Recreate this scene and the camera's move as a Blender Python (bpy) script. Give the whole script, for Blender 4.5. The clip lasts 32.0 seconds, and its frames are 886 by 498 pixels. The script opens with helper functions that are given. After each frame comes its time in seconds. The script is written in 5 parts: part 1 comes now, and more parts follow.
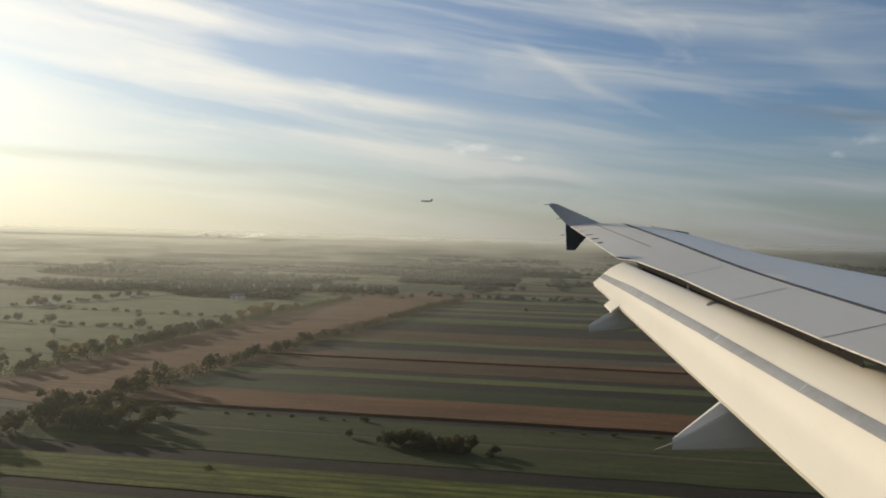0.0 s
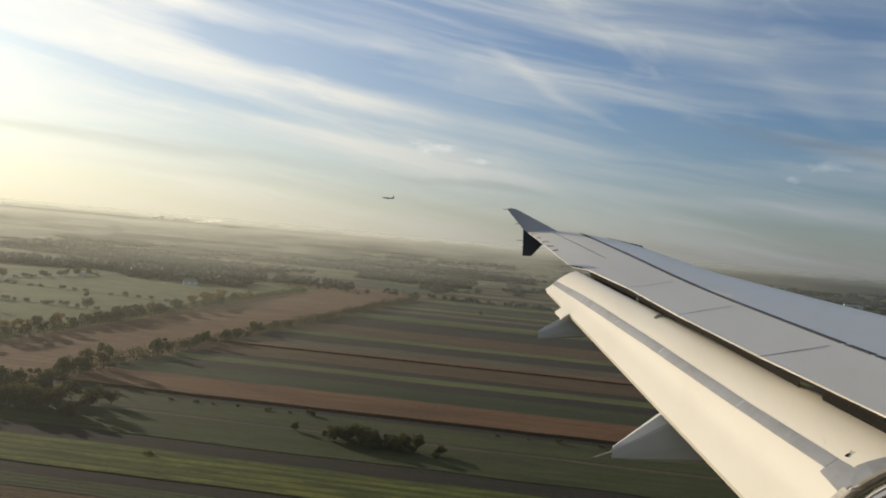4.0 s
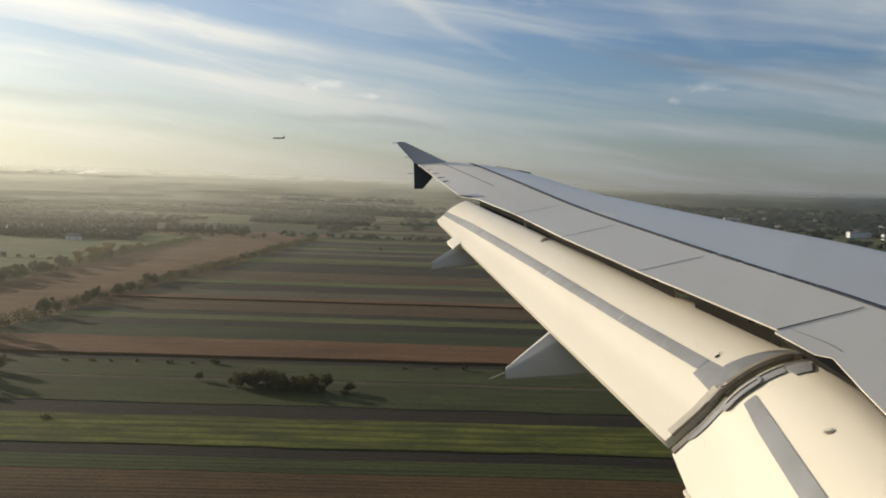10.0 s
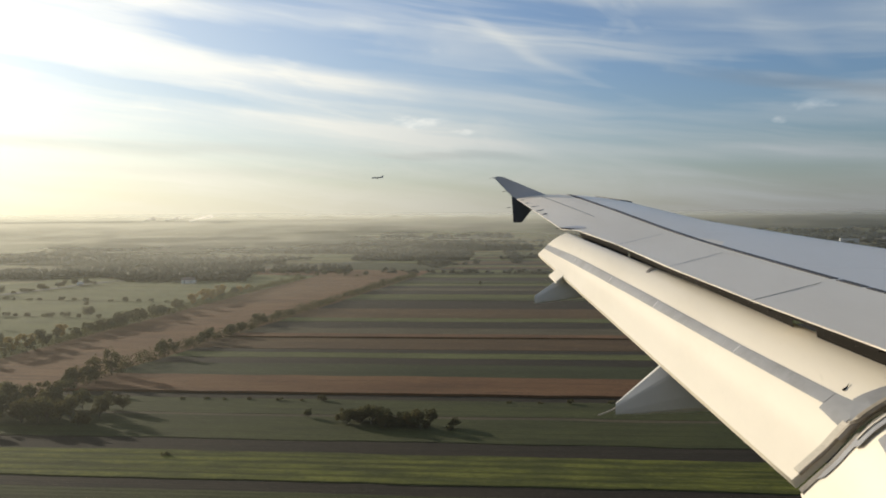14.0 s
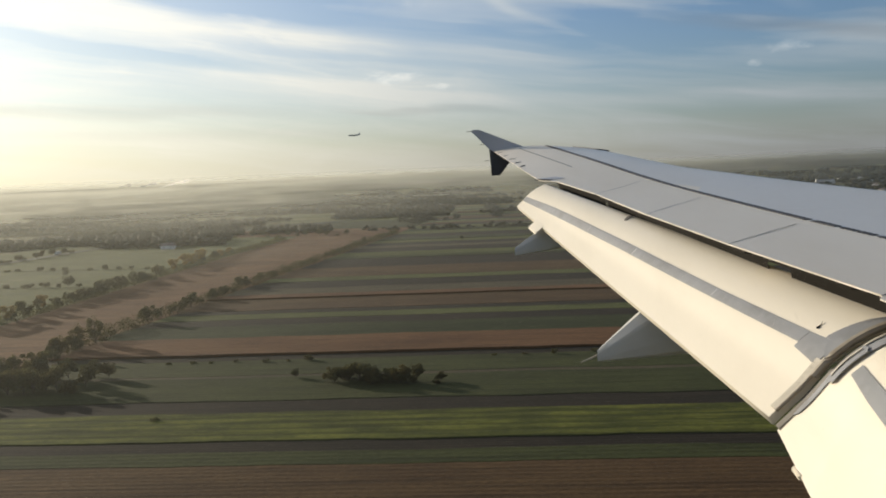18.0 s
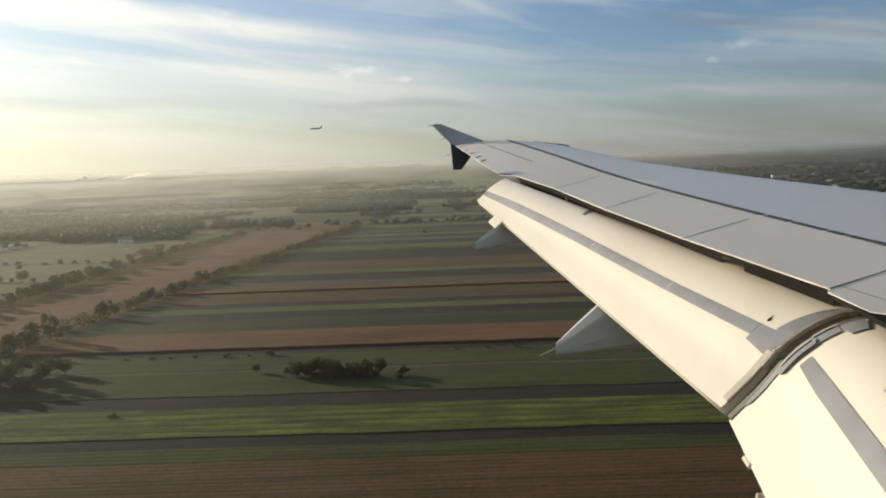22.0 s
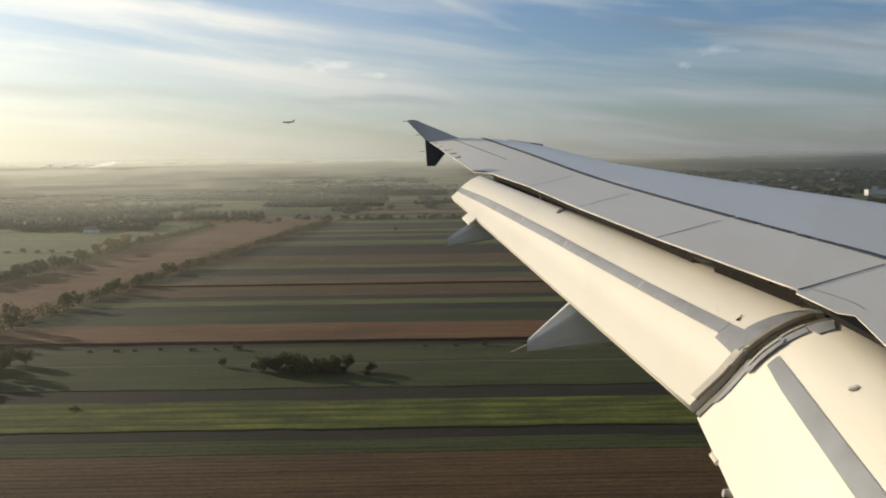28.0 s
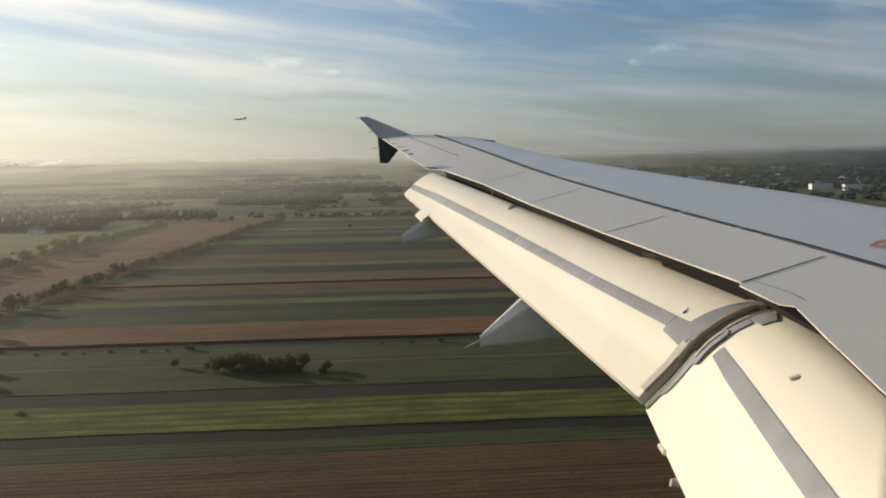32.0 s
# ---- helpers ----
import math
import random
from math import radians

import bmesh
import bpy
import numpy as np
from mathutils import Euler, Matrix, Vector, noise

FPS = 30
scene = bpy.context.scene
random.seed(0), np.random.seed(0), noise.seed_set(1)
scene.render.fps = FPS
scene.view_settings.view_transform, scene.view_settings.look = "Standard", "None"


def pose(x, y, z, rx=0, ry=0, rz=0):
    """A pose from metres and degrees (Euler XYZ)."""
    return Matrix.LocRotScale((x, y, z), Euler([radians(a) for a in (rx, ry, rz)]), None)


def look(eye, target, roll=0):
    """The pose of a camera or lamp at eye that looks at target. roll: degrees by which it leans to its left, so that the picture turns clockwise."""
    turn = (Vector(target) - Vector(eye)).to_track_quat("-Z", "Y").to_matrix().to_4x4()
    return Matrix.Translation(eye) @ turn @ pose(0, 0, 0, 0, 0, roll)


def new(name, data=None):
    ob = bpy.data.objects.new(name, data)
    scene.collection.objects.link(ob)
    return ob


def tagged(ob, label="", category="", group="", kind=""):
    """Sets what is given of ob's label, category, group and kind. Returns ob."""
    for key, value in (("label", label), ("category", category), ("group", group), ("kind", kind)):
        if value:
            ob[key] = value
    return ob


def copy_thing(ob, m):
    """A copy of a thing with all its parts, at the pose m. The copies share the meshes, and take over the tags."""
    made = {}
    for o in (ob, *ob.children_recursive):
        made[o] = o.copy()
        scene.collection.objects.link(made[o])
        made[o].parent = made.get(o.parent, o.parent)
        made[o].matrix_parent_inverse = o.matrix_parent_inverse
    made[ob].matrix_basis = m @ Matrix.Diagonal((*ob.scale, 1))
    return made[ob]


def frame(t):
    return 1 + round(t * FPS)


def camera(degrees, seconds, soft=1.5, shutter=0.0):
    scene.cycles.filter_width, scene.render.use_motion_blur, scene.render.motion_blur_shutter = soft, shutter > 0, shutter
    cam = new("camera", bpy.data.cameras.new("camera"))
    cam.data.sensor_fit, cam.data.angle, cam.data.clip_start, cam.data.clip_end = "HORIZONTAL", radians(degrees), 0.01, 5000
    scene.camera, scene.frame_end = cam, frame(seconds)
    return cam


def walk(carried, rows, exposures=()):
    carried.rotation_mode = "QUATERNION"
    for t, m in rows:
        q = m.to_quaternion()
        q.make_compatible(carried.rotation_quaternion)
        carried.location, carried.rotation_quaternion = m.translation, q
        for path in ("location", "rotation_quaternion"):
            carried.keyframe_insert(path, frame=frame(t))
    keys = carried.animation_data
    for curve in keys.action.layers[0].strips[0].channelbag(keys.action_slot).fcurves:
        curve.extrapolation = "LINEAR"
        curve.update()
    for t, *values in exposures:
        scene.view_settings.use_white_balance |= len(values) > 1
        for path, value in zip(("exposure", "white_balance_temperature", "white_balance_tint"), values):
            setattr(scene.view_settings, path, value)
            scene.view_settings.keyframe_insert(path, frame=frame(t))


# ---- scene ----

# The camera stands at a cabin window of an airliner on approach; the wing is at rest before it
cam = camera(58.0, 32.0, 1.85)
cam.data.dof.use_dof, cam.data.dof.focus_distance, cam.data.dof.aperture_fstop = True, 40.0, 9.0
PATH = [
    (0, pose(-0.094, 0.006, 80.006, 89.45, -1.48, 15.56)),
    (0.5, pose(-0.093, 0.008, 80.003, 87.29, -3.25, 17.80)),
    (1, pose(-0.093, 0.002, 79.995, 85.32, -3.49, 18.56)),
    (1.5, pose(-0.096, 0.003, 79.994, 86.49, -3.33, 19.04)),
    (2, pose(-0.095, 0.001, 79.997, 83.83, -2.77, 20.53)),
    (2.5, pose(-0.083, 0.002, 79.997, 86.52, -3.84, 16.51)),
    (3, pose(-0.078, 0.002, 80.001, 87.70, -5.10, 14.76)),
    (3.5, pose(-0.073, 0.004, 79.999, 88.94, -5.71, 12.39)),
    (5.5, pose(-0.032, 0.002, 80.006, 90.28, -2.40, 15.22)),
    (6, pose(-0.022, 0.001, 80.001, 89.57, -2.77, 16.07)),
    (6.5, pose(-0.012, 0.002, 80.000, 89.03, -2.65, 15.14)),
    (7, pose(-0.004, 0.005, 80.001, 87.72, -2.66, 12.75)),
    (7.5, pose(-0.002, 0.011, 80.008, 86.64, -2.37, 10.94)),
    (8, pose(0.001, 0.012, 80.003, 85.40, -2.31, 9.47)),
    (8.5, pose(0.005, 0.007, 80.006, 84.05, -1.87, 8.52)),
    (9, pose(0.006, 0.025, 79.997, 84.36, -1.87, 7.84)),
    (9.5, pose(0.012, 0.016, 79.999, 85.36, -1.93, 6.99)),
    (10, pose(0.017, 0.012, 79.993, 85.41, -1.97, 5.17)),
    (10.5, pose(0.0280, 0.012, 79.990, 84.98, -1.95, 3.07)),
    (11, pose(0.0385, 0.005, 80.000, 84.32, -1.87, 1.21)),
    (11.5, pose(0.0320, 0.004, 80.000, 83.62, -1.47, 2.00)),
    (12, pose(0.019, 0.004, 79.998, 83.04, -1.25, 4.86)),
    (12.5, pose(0.010, 0.004, 79.999, 82.28, -0.44, 5.95)),
    (13, pose(0.004, -0.006, 79.989, 81.86, 0.71, 4.92)),
    (13.5, pose(-0.003, 0.019, 80.008, 85.20, 1.22, 8.42)),
    (14, pose(-0.005, 0.018, 80.011, 87.72, 0.44, 12.15)),
    (14.5, pose(-0.004, 0.002, 80.005, 89.19, 0.32, 14.00)),
    (16.5, pose(0.002, 0.015, 80.014, 86.14, 1.88, 13.67)),
    (17, pose(0.001, 0.008, 80.012, 85.68, 2.16, 12.45)),
    (17.5, pose(0.002, 0.016, 80.016, 85.04, 2.39, 11.43)),
    (18, pose(0.008, 0.001, 80.011, 84.49, 2.51, 10.63)),
    (18.5, pose(0.011, 0.007, 80.010, 84.60, 2.93, 10.47)),
    (19, pose(0.012, 0.006, 80.003, 84.68, 2.82, 10.36)),
    (19.5, pose(0.012, 0.007, 79.996, 84.64, 2.45, 10.21)),
    (20, pose(0.017, 0.002, 80.005, 84.52, 2.04, 10.06)),
    (20.5, pose(0.019, 0.006, 80.008, 84.33, 2.11, 10.04)),
    (21, pose(0.019, 0.009, 80.005, 84.24, 2.14, 10.04)),
    (21.5, pose(0.026, 0.001, 80.008, 84.31, 2.27, 9.51)),
    (22, pose(0.033, 0.000, 80.010, 83.96, 2.23, 7.97)),
    (22.5, pose(0.0410, 0.006, 80.005, 83.42, 1.84, 6.21)),
    (23, pose(0.0475, -0.002, 80.005, 82.95, 2.05, 4.62)),
    (23.5, pose(0.036, -0.001, 80.018, 82.79, 2.13, 6.38)),
    (24, pose(0.016, 0.006, 80.012, 83.93, 0.80, 7.34)),
    (24.5, pose(0.014, -0.008, 80.005, 84.57, 0.29, 7.31)),
    (25, pose(0.013, -0.015, 80.016, 85.25, -0.57, 5.63)),
    (25.5, pose(0.012, -0.022, 80.003, 86.40, -1.86, 3.54)),
    (26, pose(0.007, -0.016, 80.017, 85.77, -1.88, 2.08)),
    (26.5, pose(0.005, -0.012, 79.999, 86.48, -1.32, 4.38)),
    (28.5, pose(0.006, -0.009, 79.989, 83.22, 0.89, 5.92)),
    (29, pose(0.007, -0.010, 79.988, 84.20, 0.40, 5.16)),
    (29.5, pose(0.015, -0.009, 79.991, 84.78, 0.22, 4.76)),
    (30, pose(0.010, -0.003, 79.990, 84.93, -0.05, 4.17)),
    (30.5, pose(0.015, -0.011, 79.988, 84.65, -0.01, 3.73)),
    (31, pose(0.017, -0.010, 79.990, 84.17, 0.40, 3.17)),
    (31.5, pose(0.022, -0.007, 79.986, 83.77, 0.36, 2.90)),
    (32, pose(0.031, -0.009, 79.990, 83.46, 0.98, 2.76)),
]
# the clip's own camera shifts its exposure as it turns towards or away from the bright sky
walk(cam, PATH, [(0, -0.20), (1, 0.00), (2, 0.10), (3, 0.02), (5.5, -0.30), (6, -0.35), (7, -0.35), (8, -0.08), (9, 0.06), (10, -0.02), (11, 0.05), (12, 0.02),
                 (13, 0.10), (14, 0.10), (16.5, 0.05), (18, 0.05), (20, 0.12), (22, 0.10), (23, 0.20), (24, 0.13), (25, 0.02), (26, -0.07), (28.5, 0.08), (32, 0.05)])

# ---- world, sun ----
SUN_AZ, SUN_EL = -63.0, 12.0         # degrees from +y towards +x, and above the horizon
SUN_WAY = Vector((math.sin(radians(SUN_AZ)) * math.cos(radians(SUN_EL)),
                  math.cos(radians(SUN_AZ)) * math.cos(radians(SUN_EL)), math.sin(radians(SUN_EL))))
EYE = 80.0                            # height of the window above the fields
BANK = pose(0, 0, 80.0, -0.6)         # the aircraft's lean to the wing's side, about the window


class Nodes:
    """Short forms for building a node tree."""

    def __init__(self, tree):
        self.tree = tree
        tree.nodes.clear()

    def add(self, kind, **settings):
        n = self.tree.nodes.new(kind)
        for key, value in settings.items():
            if key in n.inputs:
                self.put(n.inputs[key], value)
            else:
                setattr(n, key, value)
        return n

    def put(self, socket, value):
        if isinstance(value, bpy.types.NodeSocket):
            self.tree.links.new(value, socket)
        elif isinstance(value, bpy.types.Node):
            self.tree.links.new(value.outputs[0], socket)
        else:
            socket.default_value = value

    def math(self, op, a, b=0.0, c=0.0, clamp=False):
        n = self.tree.nodes.new("ShaderNodeMath")
        n.operation, n.use_clamp = op, clamp
        for i, v in enumerate((a, b, c)):
            self.put(n.inputs[i], v)
        return n.outputs[0]

    def vec(self, op, a, b=(0, 0, 0)):
        n = self.tree.nodes.new("ShaderNodeVectorMath")
        n.operation = op
        self.put(n.inputs[0], a)
        self.put(n.inputs[1], b)
        return n.outputs[1] if op in ("DOT_PRODUCT", "LENGTH") else n.outputs[0]

    def mix(self, fac, a, b, blend="MIX"):
        n = self.tree.nodes.new("ShaderNodeMix")
        n.data_type, n.blend_type = "RGBA", blend
        self.put(n.inputs[0], fac)
        self.put(n.inputs[6], a)
        self.put(n.inputs[7], b)
        return n.outputs[2]

    def ramp(self, fac, stops):
        n = self.tree.nodes.new("ShaderNodeValToRGB")
        self.put(n.inputs[0], fac)
        while len(n.color_ramp.elements) < len(stops):
            n.color_ramp.elements.new(0.5)
        for e, (p, col) in zip(n.color_ramp.elements, stops):
            e.position = p
            e.color = (*col, 1) if len(col) == 3 else col
        return n.outputs[0]

    def span(self, value, lo, hi, a=0.0, b=1.0):
        n = self.tree.nodes.new("ShaderNodeMapRange")
        n.interpolation_type = "SMOOTHSTEP"
        for i, v in enumerate((value, lo, hi, a, b)):
            self.put(n.inputs[i], v)
        return n.outputs[0]

    def noise(self, vector, scale, detail=4.0, rough=0.55, distort=0.0):
        n = self.add("ShaderNodeTexNoise", Vector=vector, Scale=scale, Detail=detail, Roughness=rough, Distortion=distort)
        return n.outputs[0]

    def mapped(self, vector, loc=(0, 0, 0), rot=(0, 0, 0), scale=(1, 1, 1)):
        n = self.add("ShaderNodeMapping", Vector=vector)
        n.inputs[1].default_value, n.inputs[2].default_value, n.inputs[3].default_value = loc, rot, scale
        return n.outputs[0]


def build_world():
    world = bpy.data.worlds.new("sky")
    world.use_nodes = True
    scene.world = world
    n = Nodes(world.node_tree)
    way = n.add("ShaderNodeTexCoord").outputs["Generated"]
    sky = n.add("ShaderNodeTexSky", sky_type="NISHITA", sun_disc=False, sun_elevation=radians(SUN_EL),
                sun_rotation=radians(SUN_AZ), air_density=1.0, dust_density=1.0, ozone_density=1.5)
    axis = n.add("ShaderNodeSeparateXYZ", Vector=way)
    x, y, z = axis.outputs
    # cirrus: long soft streaks that sink gently away from the sun
    az, up = n.math("ARCTAN2", x, y), n.math("ARCSINE", z)
    az_deg, el_deg = n.math("MULTIPLY", az, 57.3), n.math("MULTIPLY", up, 57.3)
    v = n.math("ADD", n.math("MULTIPLY", up, 1.6), n.math("MULTIPLY", az, 0.20))
    lay = n.add("ShaderNodeCombineXYZ", X=az, Y=v, Z=0.0).outputs[0]
    wob = n.vec("MULTIPLY", n.vec("SUBTRACT", n.add("ShaderNodeTexNoise", Vector=lay, Scale=4.0, Detail=2.0).outputs[1], (0.5, 0.5, 0.5)), (0.10, 0.045, 0.0))
    lay = n.vec("ADD", lay, wob)
    broad = n.noise(n.mapped(lay, loc=(0.4, 2.1, 0), scale=(1.3, 9.0, 1)), 1.0, 4.0, 0.5, 0.2)
    wisps = n.noise(n.mapped(lay, loc=(2.0, 0.3, 0), scale=(2.6, 26.0, 1)), 1.0, 6.0, 0.6, 0.3)
    veil = n.noise(n.mapped(lay, loc=(5, 1, 0), scale=(2.2, 5.0, 1)), 1.0, 4.0, 0.55, 0.4)
    fluff = n.noise(n.mapped(lay, loc=(7.3, 2.2, 0), rot=(0, 0, 0.5), scale=(5.0, 9.0, 1)), 1.0, 8.0, 0.62, 0.8)
    cloud = n.math("ADD", n.math("MULTIPLY", n.span(broad, 0.38, 0.60), 0.56), n.math("MULTIPLY", n.span(wisps, 0.40, 0.66), 0.40))
    cloud = n.math("MULTIPLY", cloud, n.span(veil, 0.30, 0.62, 0.45, 1.0))
    cloud = n.math("ADD", cloud, n.math("MULTIPLY", n.span(fluff, 0.52, 0.78), 0.34), clamp=True)
    # the larger streaks: blue lanes and white bands as (az, el) to (az, el), half height, how much cloud
    drift = n.math("SUBTRACT", n.noise(n.mapped(lay, loc=(3.3, 0.7, 0), scale=(4.0, 10.0, 1)), 1.0, 5.0, 0.55), 0.5)
    grain = n.span(n.noise(n.mapped(lay, loc=(1.2, 5.7, 0), scale=(5.0, 34.0, 1)), 1.0, 6.0, 0.6), 0.26, 0.70)

    def streak(a0, e0, a1, e1, half):
        slope = (e1 - e0) / (a1 - a0)
        level = n.math("ADD", n.math("MULTIPLY", az_deg, slope), e0 - slope * a0)
        off = n.math("ADD", n.math("SUBTRACT", el_deg, level), n.math("MULTIPLY", drift, max(half * 2.4, 1.5)))
        off = n.math("ABSOLUTE", n.math("DIVIDE", off, half))
        reach = (a1 - a0) * 0.3
        ends = n.math("MULTIPLY", n.span(az_deg, a0 - reach * 0.4, a0 + reach), n.span(az_deg, a1 - reach, a1 + reach * 0.4, 1.0, 0.0))
        return n.math("MULTIPLY", n.math("MULTIPLY", n.span(off, 0.1, 1.6, 1.0, 0.0), ends), n.math("ADD", n.math("MULTIPLY", grain, 0.5), 0.5))

    for a0, e0, a1, e1, half, much in ((-48, 15.9, -26, 13.6, 0.55, 0.55), (-40, 11.4, -11, 9.0, 0.7, 0.42), (-44, 10.3, -24, 7.6, 0.45, -0.50), (-34, 13.2, -13, 11.4, 1.1, -0.45),
                                       (-34, 7.4, -4, 5.1, 0.85, 0.42), (-18, 5.3, 24, 3.4, 0.55, 0.38), (-11, 14.1, -4.5, 10.5, 0.50, 0.32), (-7, 11.4, 3, 7.6, 0.30, 0.24),
                                       (-13, 16.6, 9, 14.4, 0.7, 0.34), (-3, 9.6, 16, 8.4, 1.6, -0.50), (8, 13.0, 14, 9.6, 0.9, 0.24), (14, 11.5, 32, 12.6, 1.6, 0.26)):
        cloud = n.math("ADD", cloud, n.math("MULTIPLY", streak(a0, e0, a1, e1, half), much), clamp=True)
    # two small separate clouds, low over the plain
    puffs = []
    for pa, pe, wide, high in ((-13.8, 6.7, 0.034, 0.0070), (-10.4, 6.0, 0.022, 0.0035), (12.5, 7.1, 0.022, 0.0060), (10.6, 6.2, 0.009, 0.0035)):
        e = Vector((math.sin(radians(pa)) * math.cos(radians(pe)), math.cos(radians(pa)) * math.cos(radians(pe)), math.sin(radians(pe))))
        side = n.math("DIVIDE", n.vec("DOT_PRODUCT", way, (math.cos(radians(pa)), -math.sin(radians(pa)), 0)), wide)
        lift = n.math("DIVIDE", n.math("SUBTRACT", z, e.z), high)
        ragged = n.math("MULTIPLY", n.math("SUBTRACT", n.noise(n.mapped(way, scale=(1, 1, 2.2)), 46.0, 8.0, 0.7), 0.5), 6.5)
        far = n.math("ADD", n.math("ADD", n.math("MULTIPLY", side, side), n.math("MULTIPLY", lift, lift)), ragged)
        ahead = n.math("GREATER_THAN", n.vec("DOT_PRODUCT", way, tuple(e)), 0.5)
        puff = n.math("MULTIPLY", n.span(far, 1.5, -1.2, 0.0, 1.0), ahead)
        puffs.append(puff)
    near_sun = n.math("MAXIMUM", n.vec("DOT_PRODUCT", way, tuple(SUN_WAY)), 0.0)
    glow = n.math("POWER", near_sun, 3.0)
    tight = n.math("POWER", near_sun, 40.0)
    clear = n.mix(1.0, sky, (0.065, 0.0855, 0.118, 1), "MULTIPLY")
    white = n.mix(glow, (0.43, 0.49, 0.54, 1), (1.45, 1.38, 1.22, 1))
    lit = n.mix(n.math("MULTIPLY", cloud, 0.9), clear, white)
    lit = n.mix(n.math("MULTIPLY", n.math("POWER", near_sun, 4.0), 0.42), lit, (1.35, 1.28, 1.08, 1))
    for puff in puffs:
        lit = n.mix(n.math("MULTIPLY", puff, 0.5), lit, n.mix(1.0, white, (1.45, 1.40, 1.35, 1), "MULTIPLY"))
    # thin grey streaks of shaded cloud
    for a0, e0, a1, e1, half, much in ((-52, 5.2, -20, 4.6, 0.42, 0.34), (-18, 4.75, -5, 4.0, 0.26, 0.40), (4, 9.9, 28, 5.6, 0.42, 0.42), (16, 8.3, 30, 7.8, 0.7, 0.25), (-40, 3.4, -15, 2.9, 0.35, 0.18)):
        lit = n.mix(n.math("MULTIPLY", streak(a0, e0, a1, e1, half), much), lit, n.mix(n.math("POWER", near_sun, 3.0), (0.20, 0.235, 0.275, 1), (0.62, 0.60, 0.55, 1)))
    # haze thickens towards the horizon, warm towards the sun
    haze = n.math("POWER", 2.718, n.math("MULTIPLY", n.math("MAXIMUM", z, 0.0), -13.0))
    murk = n.mix(n.math("POWER", near_sun, 2.5), (0.262, 0.268, 0.268, 1), (1.20, 1.10, 0.80, 1))
    lit = n.mix(n.math("MULTIPLY", haze, 0.9), lit, murk)
    lit = n.mix(n.math("MULTIPLY", tight, 0.6, clamp=True), lit, (1.5, 1.45, 1.3, 1))
    back = n.add("ShaderNodeBackground", Color=lit, Strength=1.0)
    n.add("ShaderNodeOutputWorld", Surface=back.outputs[0])


build_world()
lamp = bpy.data.lights.new("sun", "SUN")
lamp.energy, lamp.angle, lamp.color = 5.0, radians(0.8), (1.0, 0.88, 0.70)
sun = new("sun", lamp)
sun.matrix_world = look(tuple(SUN_WAY * 300 + Vector((0, 0, EYE))), (0, 0, EYE))

# ---- materials ----
HAZE_WEST, HAZE_EAST = 3700.0, 6600.0      # metres of sight through the mist


def surface(name, build):
    m = bpy.data.materials.new(name)
    m.use_nodes = True
    n = Nodes(m.node_tree)
    build(n)
    return m


def painted(name, base, rough=0.4, grime=0.12, metal=0.0, scale=1.0, streak=(1, 1, 1), sheen=0.5, specks=0.0):
    """Paint or plain surface with fine grain, streaky dirt and slight relief."""
    def build(n):
        p = n.add("ShaderNodeTexCoord").outputs["Object"]
        fine = n.noise(p, 38 * scale, 3)
        big = n.noise(n.mapped(p, scale=streak), 1.7 * scale, 6, 0.62)
        col = n.mix(n.span(big, 0.35, 0.75, 0.0, grime * 2.2), (*base, 1), (base[0] * 0.55, base[1] * 0.52, base[2] * 0.47, 1))
        col = n.mix(n.math("MULTIPLY", fine, grime), col, (base[0] * 0.75, base[1] * 0.75, base[2] * 0.75, 1))
        if specks:                                   # small rubbed spots and thin scratches
            spot_at = n.noise(n.mapped(p, scale=(3.0, 1.2, 3.0)), 9.0, 6, 0.7)
            scratch = n.noise(n.mapped(p, rot=(0, 0, 0.35), scale=(22.0, 1.4, 6.0)), 1.0, 4, 0.6)
            col = n.mix(n.span(spot_at, 0.66, 0.74, 0.0, specks), col, (base[0] * 0.45, base[1] * 0.42, base[2] * 0.38, 1))
            col = n.mix(n.span(scratch, 0.68, 0.73, 0.0, specks * 0.6), col, (base[0] * 0.55, base[1] * 0.54, base[2] * 0.52, 1))
        bump = n.add("ShaderNodeBump", Strength=0.08, Distance=0.01, Height=big)
        b = n.add("ShaderNodeBsdfPrincipled", **{"Base Color": col, "Metallic": metal, "Specular IOR Level": sheen, "Normal": bump.outputs[0]})
        n.put(b.inputs["Roughness"], n.math("ADD", n.math("MULTIPLY", big, 0.25), rough - 0.12))
        n.add("ShaderNodeOutputMaterial", Surface=b)
    return surface(name, build)


